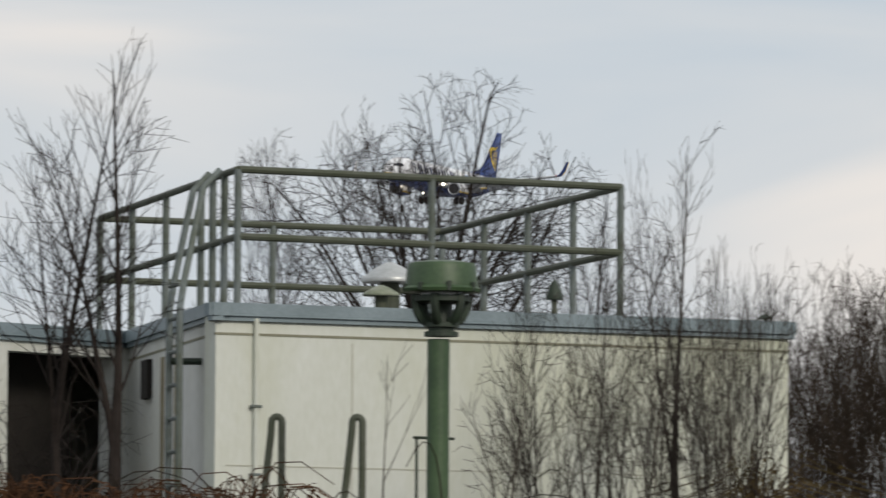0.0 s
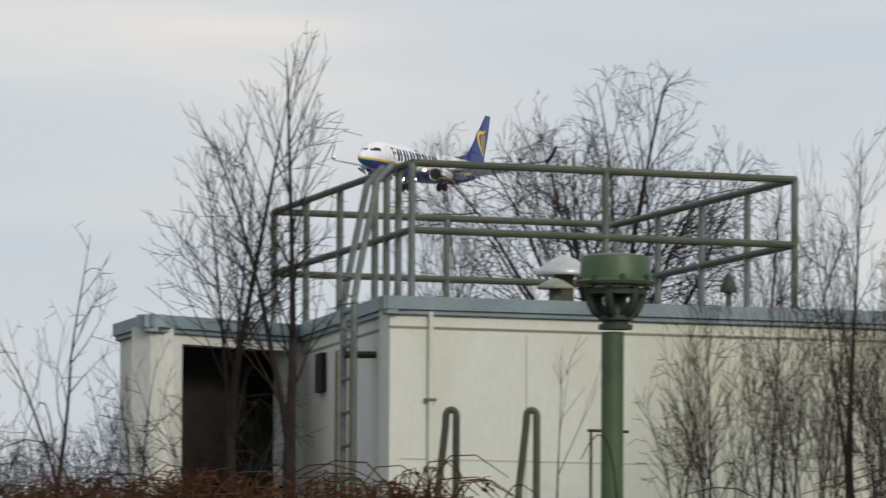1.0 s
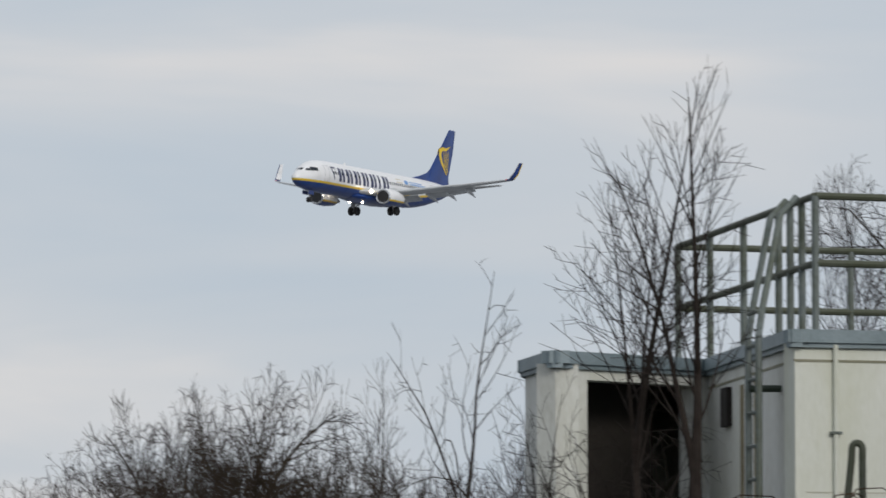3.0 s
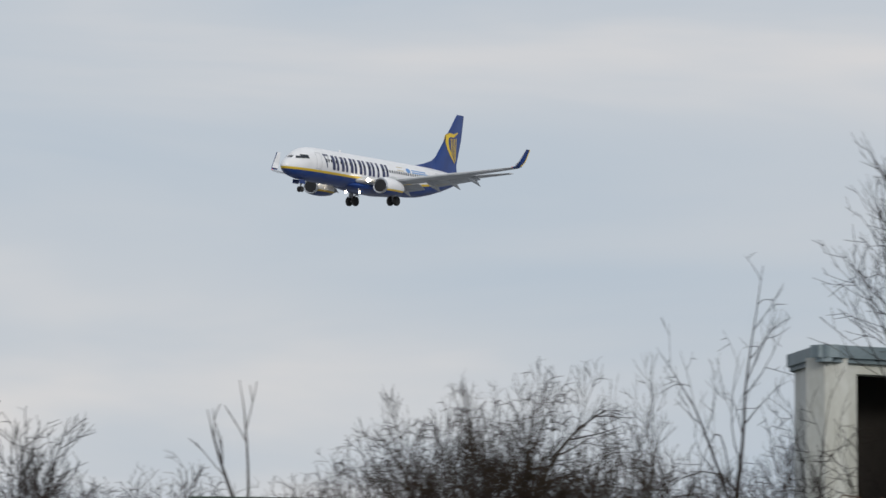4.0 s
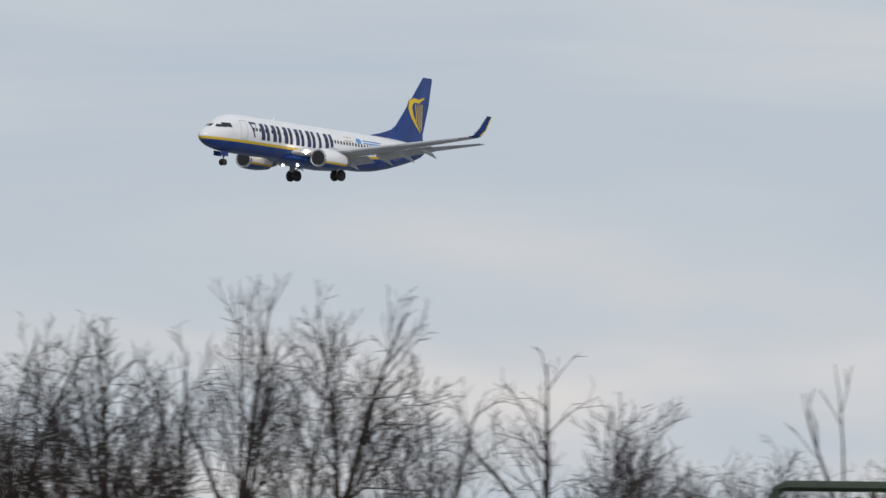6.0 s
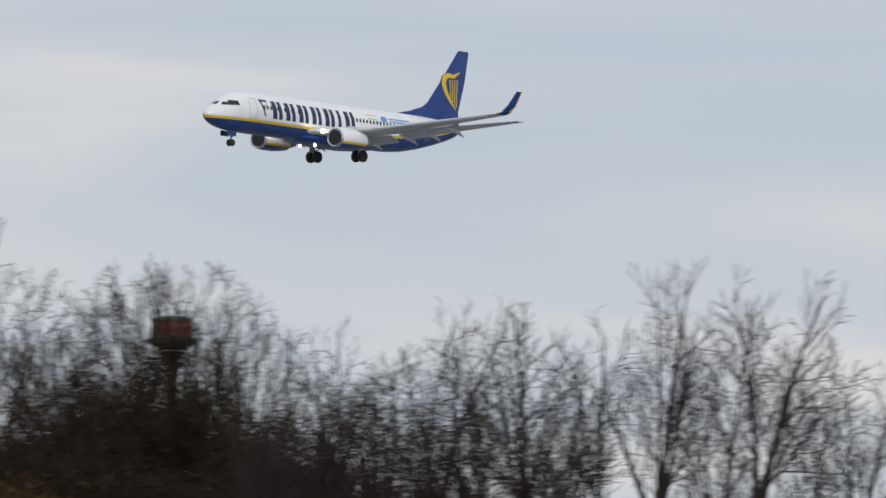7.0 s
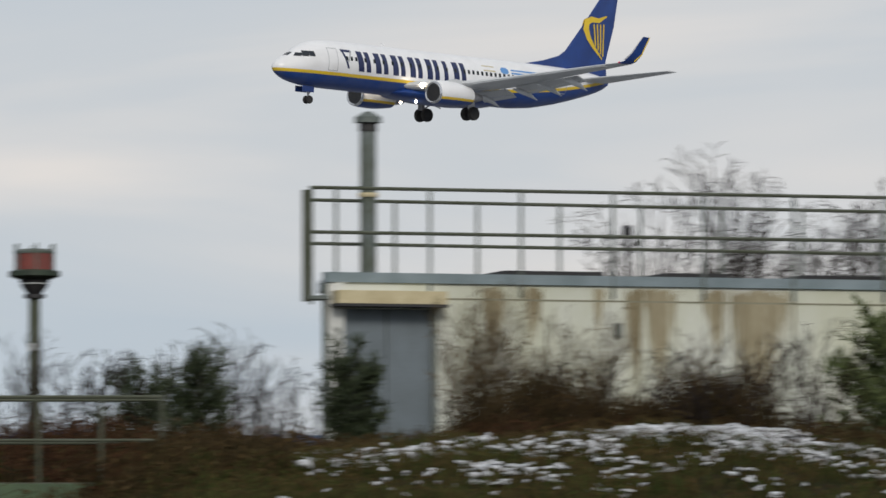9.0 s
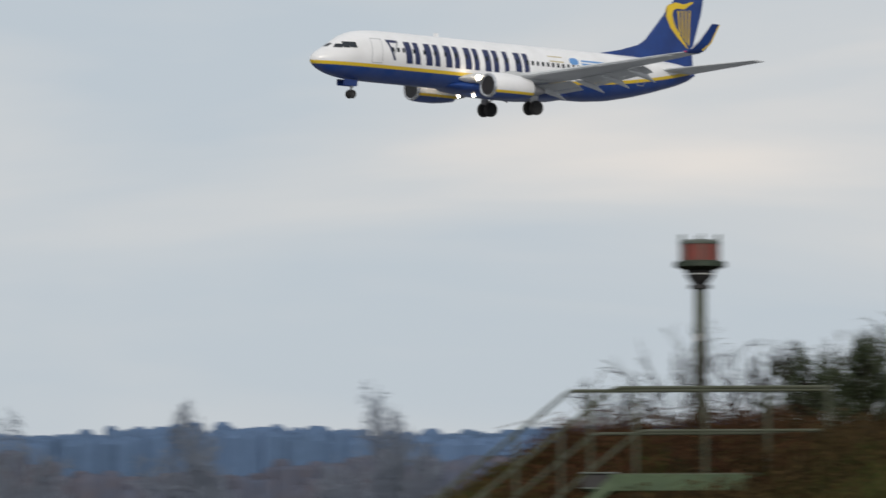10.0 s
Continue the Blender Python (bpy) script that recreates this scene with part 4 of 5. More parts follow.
def needle_bush(name, az, dist, z0, top, wide, material, label, seed, limbs=46, sprays=9, needles=34, size=0.085):
    """An evergreen of rising limbs, each with side sprays clad in needles or narrow leaves; gaps stay between the sprays."""
    rng = random.Random(seed)
    p = polar(az, dist)
    b = thing(name, label, "bush", (p.x, p.y, z0), "evergreen bushes")
    h = top - z0
    part("trunk", Shape().tube([(p.x, p.y, z0 - 0.1), (p.x + 0.03, p.y, z0 + h * 0.5), (p.x, p.y, z0 + h * 0.86)], [0.06, 0.04, 0.012], 8), "bark", b)
    wood, v, f = Shape(), [], []
    for i in range(limbs):
        k = (i + rng.random()) / limbs
        reach = wide * math.sqrt(1.0 - (0.93 * max(0.0, k - 0.2) / 0.8) ** 2) * rng.uniform(0.6, 1.1)
        g = i * 2.4 + rng.uniform(-0.4, 0.4)
        o = Vector((p.x, p.y, z0 + h * (0.04 + 0.68 * k)))
        tip = o + Vector((math.cos(g) * reach, math.sin(g) * reach, h * rng.uniform(0.12, 0.27)))
        mid = o.lerp(tip, 0.55) - Vector((0, 0, 0.05))
        wood.tube([o, mid, tip], [0.016, 0.01, 0.004], 4, False)
        for j in range(sprays):
            u = 0.3 + 0.7 * (j + rng.random()) / sprays
            q = o.lerp(mid, u / 0.55) if u < 0.55 else mid.lerp(tip, (u - 0.55) / 0.45)
            d = ((tip - o).normalized() * 0.6 + Vector((rng.gauss(0, 0.55), rng.gauss(0, 0.55), rng.gauss(0.45, 0.4)))).normalized()
            ln = rng.uniform(0.14, 0.34) * (0.6 + wide * 0.4)
            for _ in range(needles):
                e = rng.random()
                c = q + d * ln * e
                n = (d * 0.8 + Vector((rng.gauss(0, 0.6), rng.gauss(0, 0.6), rng.gauss(0.1, 0.6)))).normalized()
                w = n.orthogonal().normalized()
                w.rotate(Matrix.Rotation(rng.uniform(0, 6.28), 3, n))
                a, m = size * rng.uniform(0.6, 1.2), len(v)
                v += [c - w * a * 0.07, c + w * a * 0.07, c + n * a + w * a * 0.05, c + n * a - w * a * 0.05]
                f.append((m, m + 1, m + 2, m + 3))
    part("limb_work", wood, "bark", b)
    part("foliage", Shape().add(v, f), material, b)


needle_bush("pine_bush", 17.94, 104, 4.7, 7.14, 1.2, "pine", "young bushy green pine before a white wall", 7, 58, 10, 26, 0.13)
needle_bush("evergreen_bush", 21.98, 106.3, 4.7, 6.72, 0.52, "ivy", "narrow dark evergreen bush by a door", 8, 40, 8, 26, 0.12)
needle_bush("evergreen_bush", 16.9, 109, 4.6, 6.35, 0.75, "ivy", "dark evergreen growth at the foot of a bare tree", 14, 40, 8, 24, 0.12)
needle_bush("evergreen_bush", 23.08, 103, 4.9, 6.54, 0.42, "ivy", "dark ragged evergreen shrub on the bank", 9, 26, 7, 26, 0.11)
needle_bush("evergreen_bush", 23.5, 102, 4.8, 6.25, 0.6, "ivy", "dark low evergreen shrub on the bank", 10, 26, 7, 24, 0.11)


def bank_shrubs():
    B = bare_tree
    for az, top, s in ((20.6, 2.95, 221), (20.95, 3.2, 222), (21.15, 3.15, 223), (20.25, 3.0, 224), (19.55, 2.85, 225)):
        B("bare_tree", az, 107.5, top, 0.55, 6, ASH, "tan", "thin leafless tan shrub against a white wall", s, 0.02, 0.3, 0.1, cat="shrub")
    data = ((18.7, 103, 3.0, 0.9, 201), (19.3, 105, 2.9, 1.0, 202), (20.1, 106, 2.75, 0.9, 203), (20.7, 107, 2.7, 0.8, 204), (21.0, 106, 2.5, 0.7, 205),
            (23.9, 99, 2.75, 1.0, 206), (24.4, 100, 2.85, 0.9, 207), (24.9, 101, 2.5, 0.7, 208), (22.9, 106, 2.9, 0.9, 210), (23.4, 104, 2.75, 0.8, 211), (22.6, 105, 2.7, 0.7, 212), (23.1, 106, 2.8, 0.8, 213), (22.45, 107, 2.6, 0.6, 214))
    for az, d, top, w, s in data:
        B("bare_tree", az, d, top, w, 6, THICKET, "barkdark" if s % 2 else "bark", "leafless brown shrub on the bank", s, 0.02, 0.5, 0.0, cat="shrub")


bank_shrubs()


# ---- brambles, grass and snow ----
def tangle(name, label, material, spots, seed, n, high, leaf=0.0, arc=4, sway=0.9):
    """Arching dead stems and blades, rooted in the ground over a stretch of the plan."""
    rng = random.Random(seed)
    sh = Shape()
    for _ in range(n):
        az, dist, half_az, half_d, k = rng.choice(spots)
        p = polar(az + rng.uniform(-half_az, half_az), dist + rng.uniform(-half_d, half_d))
        z = ground_z(*p) - 0.03
        hh = high * k * rng.uniform(0.35, 1.0) * max(0.3, 0.85 + 0.75 * noise.noise((p.x * 1.1, p.y * 1.1, 5)))
        a = rng.uniform(0, 6.28)
        out = Vector((math.cos(a), math.sin(a), 0)) * hh * rng.uniform(0.05, sway)
        q = Vector((p.x, p.y, z))
        pts, rad = [], []
        for m in range(arc):
            u = m / (arc - 1)
            pts.append(q + out * 1.4 * u * u + Vector((0, 0, hh * (1 - (1 - 1.4 * u) ** 2))))
            rad.append(0.009 - 0.005 * u)
        sh.tube(pts, rad, 3, False)
        if leaf:
            for _ in range(2):
                w = q + out * rng.uniform(0.3, 1.2) + Vector((rng.gauss(0, 0.04), rng.gauss(0, 0.04), hh * rng.uniform(0.45, 1.0)))
                s, d = Vector((rng.gauss(0, 1), rng.gauss(0, 1), rng.gauss(0, 0.6))).normalized() * leaf, Vector((rng.gauss(0, 1), rng.gauss(0, 1), rng.gauss(0, 1))).normalized() * leaf
                sh.add([w - s, w + d, w + s, w - d * 0.6], [(0, 1, 2, 3)])
    tagged(part(name, sh, material), label, "undergrowth", kind="stuff")


tangle("bramble", "tangle of dead red-brown bracken and bramble", "bramble",
       [(2.6, 57, 1.2, 2.0, 1.05), (1.7, 57, 0.6, 2.0, 0.9), (4.0, 60, 1.0, 2, 1.0), (3.0, 58, 1.6, 3, 1.0)], 301, 7000, 0.76, 0.03, arc=6, sway=0.6)
tangle("bramble_arch", "long arching bramble canes", "barkdark", [(1.2, 59, 1.2, 1.0, 1.0), (0.0, 60, 1.4, 1, 1.0), (3.4, 60, 1.0, 1, 1.1)], 305, 45, 1.2, arc=9)
tangle("dead_bracken", "dead red-brown bracken on the bank", "bramble",
       [(24.4, 101, 1.0, 3, 1.0), (25.2, 100, 0.5, 3, 0.5), (20.3, 106, 0.8, 2, 1.2), (19.0, 105, 0.9, 2, 0.9), (25.8, 100, 0.5, 3, 0.3), (16.9, 103, 0.8, 3, 0.9), (23, 102, 0.8, 3, 0.9), (24.3, 96, 0.8, 2, 0.7), (23.6, 97, 0.7, 2, 0.5), (22.85, 103, 0.5, 2, 1.2)], 302, 12000, 0.62, 0.035)
tangle("dry_grass", "tussocks of straw-coloured winter grass", "straw",
       [(20.0, 95, 2.4, 4, 1.0), (24.0, 98, 2.2, 4, 1.0), (17.5, 97, 1.5, 4, 1.0), (22, 97, 2, 4, 1), (25.6, 99, 0.8, 4, 1), (23.4, 90.5, 1.4, 3, 0.9), (21, 90, 1.5, 3, 0.9), (18.8, 90.5, 1.6, 3, 0.9)], 303, 16000, 0.34, sway=0.7)
tangle("winter_grass", "short green winter grass on the bank", "grass",
       [(20.0, 95, 2.4, 4, 1.0), (23.0, 95, 2.2, 4, 1.0), (18.0, 96, 1.5, 4, 1.0), (25.4, 99, 0.9, 4, 1), (23.4, 90.5, 1.4, 3, 0.9), (21, 90, 1.5, 3, 0.9), (18.8, 90.5, 1.6, 3, 0.9)], 304, 24000, 0.27, sway=0.6)
tangle("thicket_floor", "dark tangle of dead stems under the thicket", "barkdark",
       [(15.4, 101, 0.7, 2.5, 1.2), (15.0, 100, 0.9, 2.5, 0.6), (16.2, 104, 0.6, 2, 0.7), (14.5, 99, 0.6, 2, 0.3), (17.0, 109, 0.35, 1.5, 0.9), (16.4, 99, 0.7, 2.5, 0.65), (17.1, 102, 0.4, 2, 0.5), (15.6, 97, 0.7, 2, 0.45)], 306, 11000, 1.75, 0.035, sway=0.4)
tangle("brown_undergrowth", "brown dead undergrowth along a white wall", "undergrowth",
       [(20.0, 106, 1.1, 0.8, 1.1), (21.3, 106, 0.5, 0.8, 0.7), (19.0, 105.5, 0.7, 1.0, 0.8), (20.6, 107, 0.5, 0.6, 1.25), (19.6, 106, 0.4, 0.6, 1.1)], 308, 9000, 1.1, 0.03, sway=0.5)
tangle("bank_tussock", "coarse dead tussocks and weeds on the bank", "undergrowth",
       [(16.8, 98, 1.0, 3, 1.0), (18.0, 101, 0.9, 2, 0.9), (22.6, 99, 0.8, 3, 0.9), (21.8, 101, 0.7, 2, 0.8), (23.6, 94, 1.2, 3, 0.9), (17.6, 95, 1.2, 2, 0.8), (21.0, 99, 1.0, 2, 0.6)], 311, 9000, 0.62, 0.04, sway=0.6)
tangle("scrub_floor", "brown scrub under a row of bare trees", "barkred",
       [(13.6, 90, 0.9, 3, 1.0), (12.4, 88, 0.9, 3, 0.8), (14.3, 92, 0.6, 3, 1.1)], 307, 2200, 1.5, 0.02, sway=0.4)


tangle("reed_clump", "clump of dead brown stalks by a white wall", "straw", [(-2.3, 65.3, 0.12, 0.3, 1.0), (-2.1, 65, 0.3, 0.3, 0.5)], 309, 350, 1.5, 0.03)


def snow_patches():
    """Thin crusts of snow lying on the grass, broken up by tussocks."""
    rng = random.Random(77)
    sh = Shape()
    for _ in range(5200):
        if rng.random() < 0.55:
            az, dist = 19.25 + rng.gauss(0, 0.55), 93.6 + rng.gauss(0, 1.0)
        else:
            az, dist = rng.uniform(17.6, 22.6), 92.5 + rng.gauss(0, 1.6)
        p = polar(az, dist)
        if noise.noise((p.x * 0.8, p.y * 0.8, 9)) + 0.55 * noise.noise((p.x * 3.1, p.y * 3.1, 2)) < 0.08:
            continue
        c = Vector((p.x, p.y, ground_z(*p) + 0.05 + 0.15 * rng.random()))
        n, r = 6, rng.uniform(0.02, 0.085)
        ring = []
        for k in range(n):
            a = 2 * math.pi * k / n
            q = c + Vector((math.cos(a) * r * rng.uniform(0.6, 1.4), math.sin(a) * r * rng.uniform(0.6, 1.4), rng.gauss(-0.005, 0.012)))
            ring.append(q)
        low = [q - Vector((0, 0, 0.02)) for q in ring]
        sh.add([c + Vector((0, 0, 0.012))] + ring + low, [(0, 1 + k, 1 + (k + 1) % n) for k in range(n)] + [(1 + k, 1 + n + k, 1 + n + (k + 1) % n, 1 + (k + 1) % n) for k in range(n)])
    tagged(part("snow_patches", sh, "snow"), "patches of thin snow lying on grass", "snow", kind="stuff")


snow_patches()


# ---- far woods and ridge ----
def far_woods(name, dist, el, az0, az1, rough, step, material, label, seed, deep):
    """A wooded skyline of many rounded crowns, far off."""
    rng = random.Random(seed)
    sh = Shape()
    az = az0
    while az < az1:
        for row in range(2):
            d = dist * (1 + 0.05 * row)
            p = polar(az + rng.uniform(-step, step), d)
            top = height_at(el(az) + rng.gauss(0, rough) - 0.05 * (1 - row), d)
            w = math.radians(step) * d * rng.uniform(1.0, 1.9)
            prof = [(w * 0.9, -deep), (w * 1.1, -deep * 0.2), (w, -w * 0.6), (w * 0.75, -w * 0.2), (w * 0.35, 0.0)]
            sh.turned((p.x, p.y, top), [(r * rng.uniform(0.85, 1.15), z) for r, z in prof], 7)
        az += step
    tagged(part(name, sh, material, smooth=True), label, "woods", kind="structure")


# both skylines carry their haze as paint; there is no haze in the air
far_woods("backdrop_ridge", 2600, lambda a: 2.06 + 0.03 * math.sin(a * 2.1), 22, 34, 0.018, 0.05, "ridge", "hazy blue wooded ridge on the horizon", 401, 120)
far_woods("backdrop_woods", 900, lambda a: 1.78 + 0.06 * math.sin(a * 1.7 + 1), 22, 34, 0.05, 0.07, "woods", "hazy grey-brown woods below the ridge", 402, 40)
# these crowns look hazy through their painted bark colour alone
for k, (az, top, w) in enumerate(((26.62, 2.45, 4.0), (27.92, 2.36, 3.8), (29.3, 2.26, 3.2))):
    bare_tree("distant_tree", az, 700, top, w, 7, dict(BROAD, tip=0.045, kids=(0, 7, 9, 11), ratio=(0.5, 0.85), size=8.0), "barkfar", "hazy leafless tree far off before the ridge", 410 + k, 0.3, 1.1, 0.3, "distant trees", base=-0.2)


# ---- the airliner: nose at the origin, x forward, y to port, z up from the hull's mid height ----
HULL = (  # metres aft, top, bottom, half width
    (0.0, -0.58, -0.70, 0.06), (0.15, -0.30, -0.95, 0.34), (0.5, -0.02, -1.22, 0.62), (1.0, 0.28, -1.47, 0.92), (1.6, 0.62, -1.66, 1.18), (2.2, 1.05, -1.79, 1.38),
    (2.9, 1.48, -1.89, 1.56), (3.6, 1.72, -1.95, 1.69), (4.6, 1.90, -1.99, 1.80), (6.0, 2.0, -2.01, 1.88), (9.0, 2.0, -2.01, 1.88), (13.0, 2.0, -2.02, 1.88),
    (18.0, 2.0, -2.02, 1.88), (24.0, 2.0, -2.01, 1.88), (26.5, 2.0, -1.99, 1.87), (29.0, 2.0, -1.76, 1.78), (31.5, 1.98, -1.28, 1.55), (33.5, 1.92, -0.78, 1.25),
    (35.5, 1.80, -0.22, 0.88), (37.0, 1.62, 0.28, 0.52), (37.8, 1.38, 0.70, 0.24), (38.0, 1.22, 0.85, 0.12))


def hull_at(x):
    """Top, bottom and half width of the hull x metres aft, smoothly."""
    h = HULL
    i = 0
    while i < len(h) - 2 and h[i + 1][0] < x:
        i += 1
    a, b = h[i], h[i + 1]
    k = min(max((x - a[0]) / (b[0] - a[0]), 0), 1)
    return [a[j] + (b[j] - a[j]) * k for j in (1, 2, 3)]


def skin(x, z, side=1, off=0.012):
    """The point of the hull's skin at x aft and height z."""
    t, b, w = hull_at(x)
    m, r = (t + b) / 2, (t - b) / 2
    k = max(-0.999, min(0.999, (z - m) / r))
    return Vector((-x, side * (w * math.sqrt(1 - k * k) + off), z))


def decal(poly_rows, side=1, off=0.012):
    """A patch on the hull: rows of (z, x0, x1) from the bottom up."""
    sh = Shape()
    v, f = [], []
    n = 6
    for z, x0, x1 in poly_rows:
        for k in range(n + 1):
            v.append(skin(x0 + (x1 - x0) * k / n, z, side, off))
    for i in range(len(poly_rows) - 1):
        for k in range(n):
            f.append((i * (n + 1) + k, i * (n + 1) + k + 1, (i + 1) * (n + 1) + k + 1, (i + 1) * (n + 1) + k))
    return sh.add(v, f)


def bar(x0, z0, x1, z1, w, side=1):
    """A painted stroke on the hull from (x0, z0) to (x1, z1), w wide along x."""
    n = 6
    return decal([(z0 + (z1 - z0) * k / n, x0 + (x1 - x0) * k / n, x0 + (x1 - x0) * k / n + w) for k in range(n + 1)], side)


def foil(x, y, z, chord, thick, n=9, up=None, twist=0.0):
    """An aerofoil ring: leading edge at x aft, y, z; the thickness runs along up."""
    up = up or Vector((0, 0, 1))
    pts = []
    for k in range(2 * n):
        s = k / n if k <= n else (2 * n - k) / n
        c = (1 - math.cos(s * math.pi)) / 2
        th = thick * (1.48 * math.sqrt(c) - 0.63 * c - 1.76 * c * c + 1.42 * c ** 3 - 0.51 * c ** 4) * (1 if k <= n else -0.75)
        pts.append(Vector((-(x + c * chord), y, z - c * chord * twist)) + up * th * chord)
    return pts


def airliner():
    a = thing("airliner", "white, yellow and navy twin-engine airliner landing with wheels down", "airplane", (0, 0, 0))
    rings = []
    for i in range(len(HULL) * 3):
        x = 38.0 * (i / (len(HULL) * 3 - 1)) ** 1.25
        t, b, w = hull_at(x)
        m, r = (t + b) / 2, (t - b) / 2
        rings.append([Vector((-x, w * math.sin(2 * math.pi * k / 40), m + r * math.cos(2 * math.pi * k / 40))) for k in range(40)])
    body = part("fuselage", Shape().loft(rings), "hull", a, "white hull over a yellow stripe and navy belly", smooth=True)
    # wing-to-body fairing
    fr = []
    for x, w, h in ((12.2, 0.6, 0.15), (13.5, 1.75, 0.5), (16, 2.1, 0.72), (20, 2.1, 0.75), (23, 1.8, 0.55), (25.2, 0.6, 0.15)):
        fr.append([Vector((-x, w * math.cos(2 * math.pi * k / 20), -1.72 + h * math.sin(2 * math.pi * k / 20))) for k in range(20)])
    part("belly_fairing", Shape().loft(fr), "navy", a, smooth=True)
    # cockpit glass: three panes a side
    for s in (1, -1):
        for x0, x1, z0, z1, k in ((1.55, 2.1, 0.36, 0.66, 0.30), (2.16, 2.7, 0.38, 0.86, 0.12), (2.76, 3.3, 0.42, 0.86, -0.12)):
            part("cockpit_window", decal([(z0 + (z1 - z0) * j / 4, x0 + k * j / 4, x1 + k * 0.6 * j / 4) for j in range(5)], s, 0.015), "glass", body)
        part("nose_pane", Shape().add([skin(1.25, 0.38, s, 0.02), skin(1.75, 0.68, s, 0.02), Vector((-1.75, 0.03 * s, 0.74)), Vector((-1.2, 0.03 * s, 0.42))], [(0, 1, 2, 3)]), "glass", body)
        # cabin windows
        for k in range(46):
            x = 6.4 + 0.508 * k
            if s == 1 and 7.6 < x < 20.0 and k % 2:
                continue
            part("cabin_window", decal([(0.36, x, x + 0.24), (0.53, x - 0.01, x + 0.25), (0.70, x, x + 0.24)], s, 0.016), "glass", body)
        # doors as outlines
        for x0, w, z0, z1 in ((4.55, 0.95, -0.62, 1.28), (31.0, 0.8, -0.4, 1.3)):
            fr = part("door_outline", bar(x0, z0, x0, z1, 0.05, s), "line", body)
            part("outline", bar(x0 + w, z0, x0 + w, z1, 0.05, s), "line", fr)
            part("outline", decal([(z0, x0, x0 + w), (z0 + 0.05, x0, x0 + w)], s), "line", fr)
            part("outline", decal([(z1 - 0.05, x0, x0 + w), (z1, x0, x0 + w)], s), "line", fr)
    # broad plain strokes in place of the operator's name
    zl, zh = -0.45, 1.22
    for s in (1,):
        x = 7.55
        for cell, wide in ((1.93, 1.15), (1.93, 1.0), (1.93, 1.15), (1.93, 1.15), (1.93, 1.15), (1.1, 0.45), (1.93, 1.15)):
            blk = part("painted_bar", bar(x + 0.30, zl, x + 0.06, zh, 0.62 if wide > 0.5 else 0.45, s), "lettering", body, "plain dark navy painted bar")
            if wide > 0.5:
                part("stripe", bar(x + 1.18, zl, x + 0.94, zh, 0.50, s), "lettering", blk)
            x += cell
        em = part("painted_emblem", bar(6.6, -0.3, 5.95, 1.2, 0.22, s), "lettering", body, "plain navy curved emblem")
        part("stroke", bar(6.55, 0.2, 7.0, 1.2, 0.16, s), "line", em)
        part("stroke", decal([(1.05, 5.95, 7.05), (1.25, 5.9, 7.05)], s), "lettering", em)
        sm = part("painted_mark", decal([(0.78, 22.0, 23.4), (1.25, 21.9, 23.3)], s), "cream", body, "small straw-coloured mark")
        part("disc", decal([(0.72, 24.2, 24.7), (0.85, 24.0, 24.9), (1.1, 24.0, 24.9), (1.25, 24.2, 24.7)], s), "skyblue", sm)
        part("small_bar", decal([(1.02, 25.2, 28.4), (1.15, 25.2, 28.4)], s), "skyblue", sm)
        part("small_bar", decal([(0.76, 25.2, 29.6), (0.90, 25.2, 29.6)], s), "skyblue", sm)
    # wings, winglets, flaps
    for s in (1, -1):
        st = ((13.2, 1.5, -1.15, 7.6, 0.125), (17.0, 5.6, -0.72, 4.9, 0.115), (22.1, 16.9, 1.05, 1.75, 0.10), (22.55, 17.25, 1.14, 1.5, 0.09))
        w = part("wing", Shape().loft([foil(x, s * y, z, c, t) for x, y, z, c, t in st]), "wing", a, "grey swept wing", smooth=True)
        n = Vector((0, s * -0.95, 0.3))
        wl = [foil(22.55, s * 17.25, 1.14, 1.5, 0.09), foil(23.0, s * 17.55, 1.35, 1.3, 0.08, up=Vector((0, -s * 0.6, 0.8))),
              foil(23.55, s * 17.75, 1.95, 1.2, 0.07, up=n), foil(24.6, s * 17.98, 3.45, 0.72, 0.06, up=n)]
        g = part("winglet", Shape().loft(wl), "navy", w, "navy winglet with a yellow edge", smooth=True)
        inn = [Vector((p.x, p.y - s * 0.06, p.z + 0.02)) for p in (Vector((-23.0, s * 17.48, 1.42)), Vector((-24.3, s * 17.48, 1.42)), Vector((-24.72, s * 17.70, 2.0)), Vector((-25.3, s * 17.93, 3.44)), Vector((-24.65, s * 17.93, 3.44)), Vector((-23.55, s * 17.70, 1.98)))]
        part("inner_face", Shape().add(inn + [p + Vector((0, -s * 0.02, 0)) for p in inn], [(0, 1, 2, 5), (5, 2, 3, 4), (6, 7, 8, 11), (11, 8, 9, 10)]), "hull", g, "white inner face")
        part("edge_stripe", Shape().tube([(-24.02, s * 17.62, 1.36), (-24.68, s * 17.77, 1.95), (-25.3, s * 17.98, 3.42)], 0.05, 6), "yellow", g)
        part("tip_light", Shape().turned((-22.7, s * 17.2, 1.18), [(0.10, -0.06), (0.12, 0), (0.06, 0.08)], 10), "beacon", w)
        # leading-edge slats and lowered flaps
        for y0, y1, d in ((5.9, 11.0, 0), (11.2, 16.4, 0)):
            def le(y):
                k = (y - 5.6) / (16.9 - 5.6)
                return Vector((-(17.0 + 5.1 * k), s * y, -0.72 + 1.77 * k))
            p, q = le(y0) + Vector((0.22, 0, -0.16)), le(y1) + Vector((0.18, 0, -0.13))
            part("slat", Shape().loft([foil(-p.x, p.y, p.z, 0.62, 0.16), foil(-q.x, q.y, q.z, 0.45, 0.16)]), "wingpale", w, smooth=True)
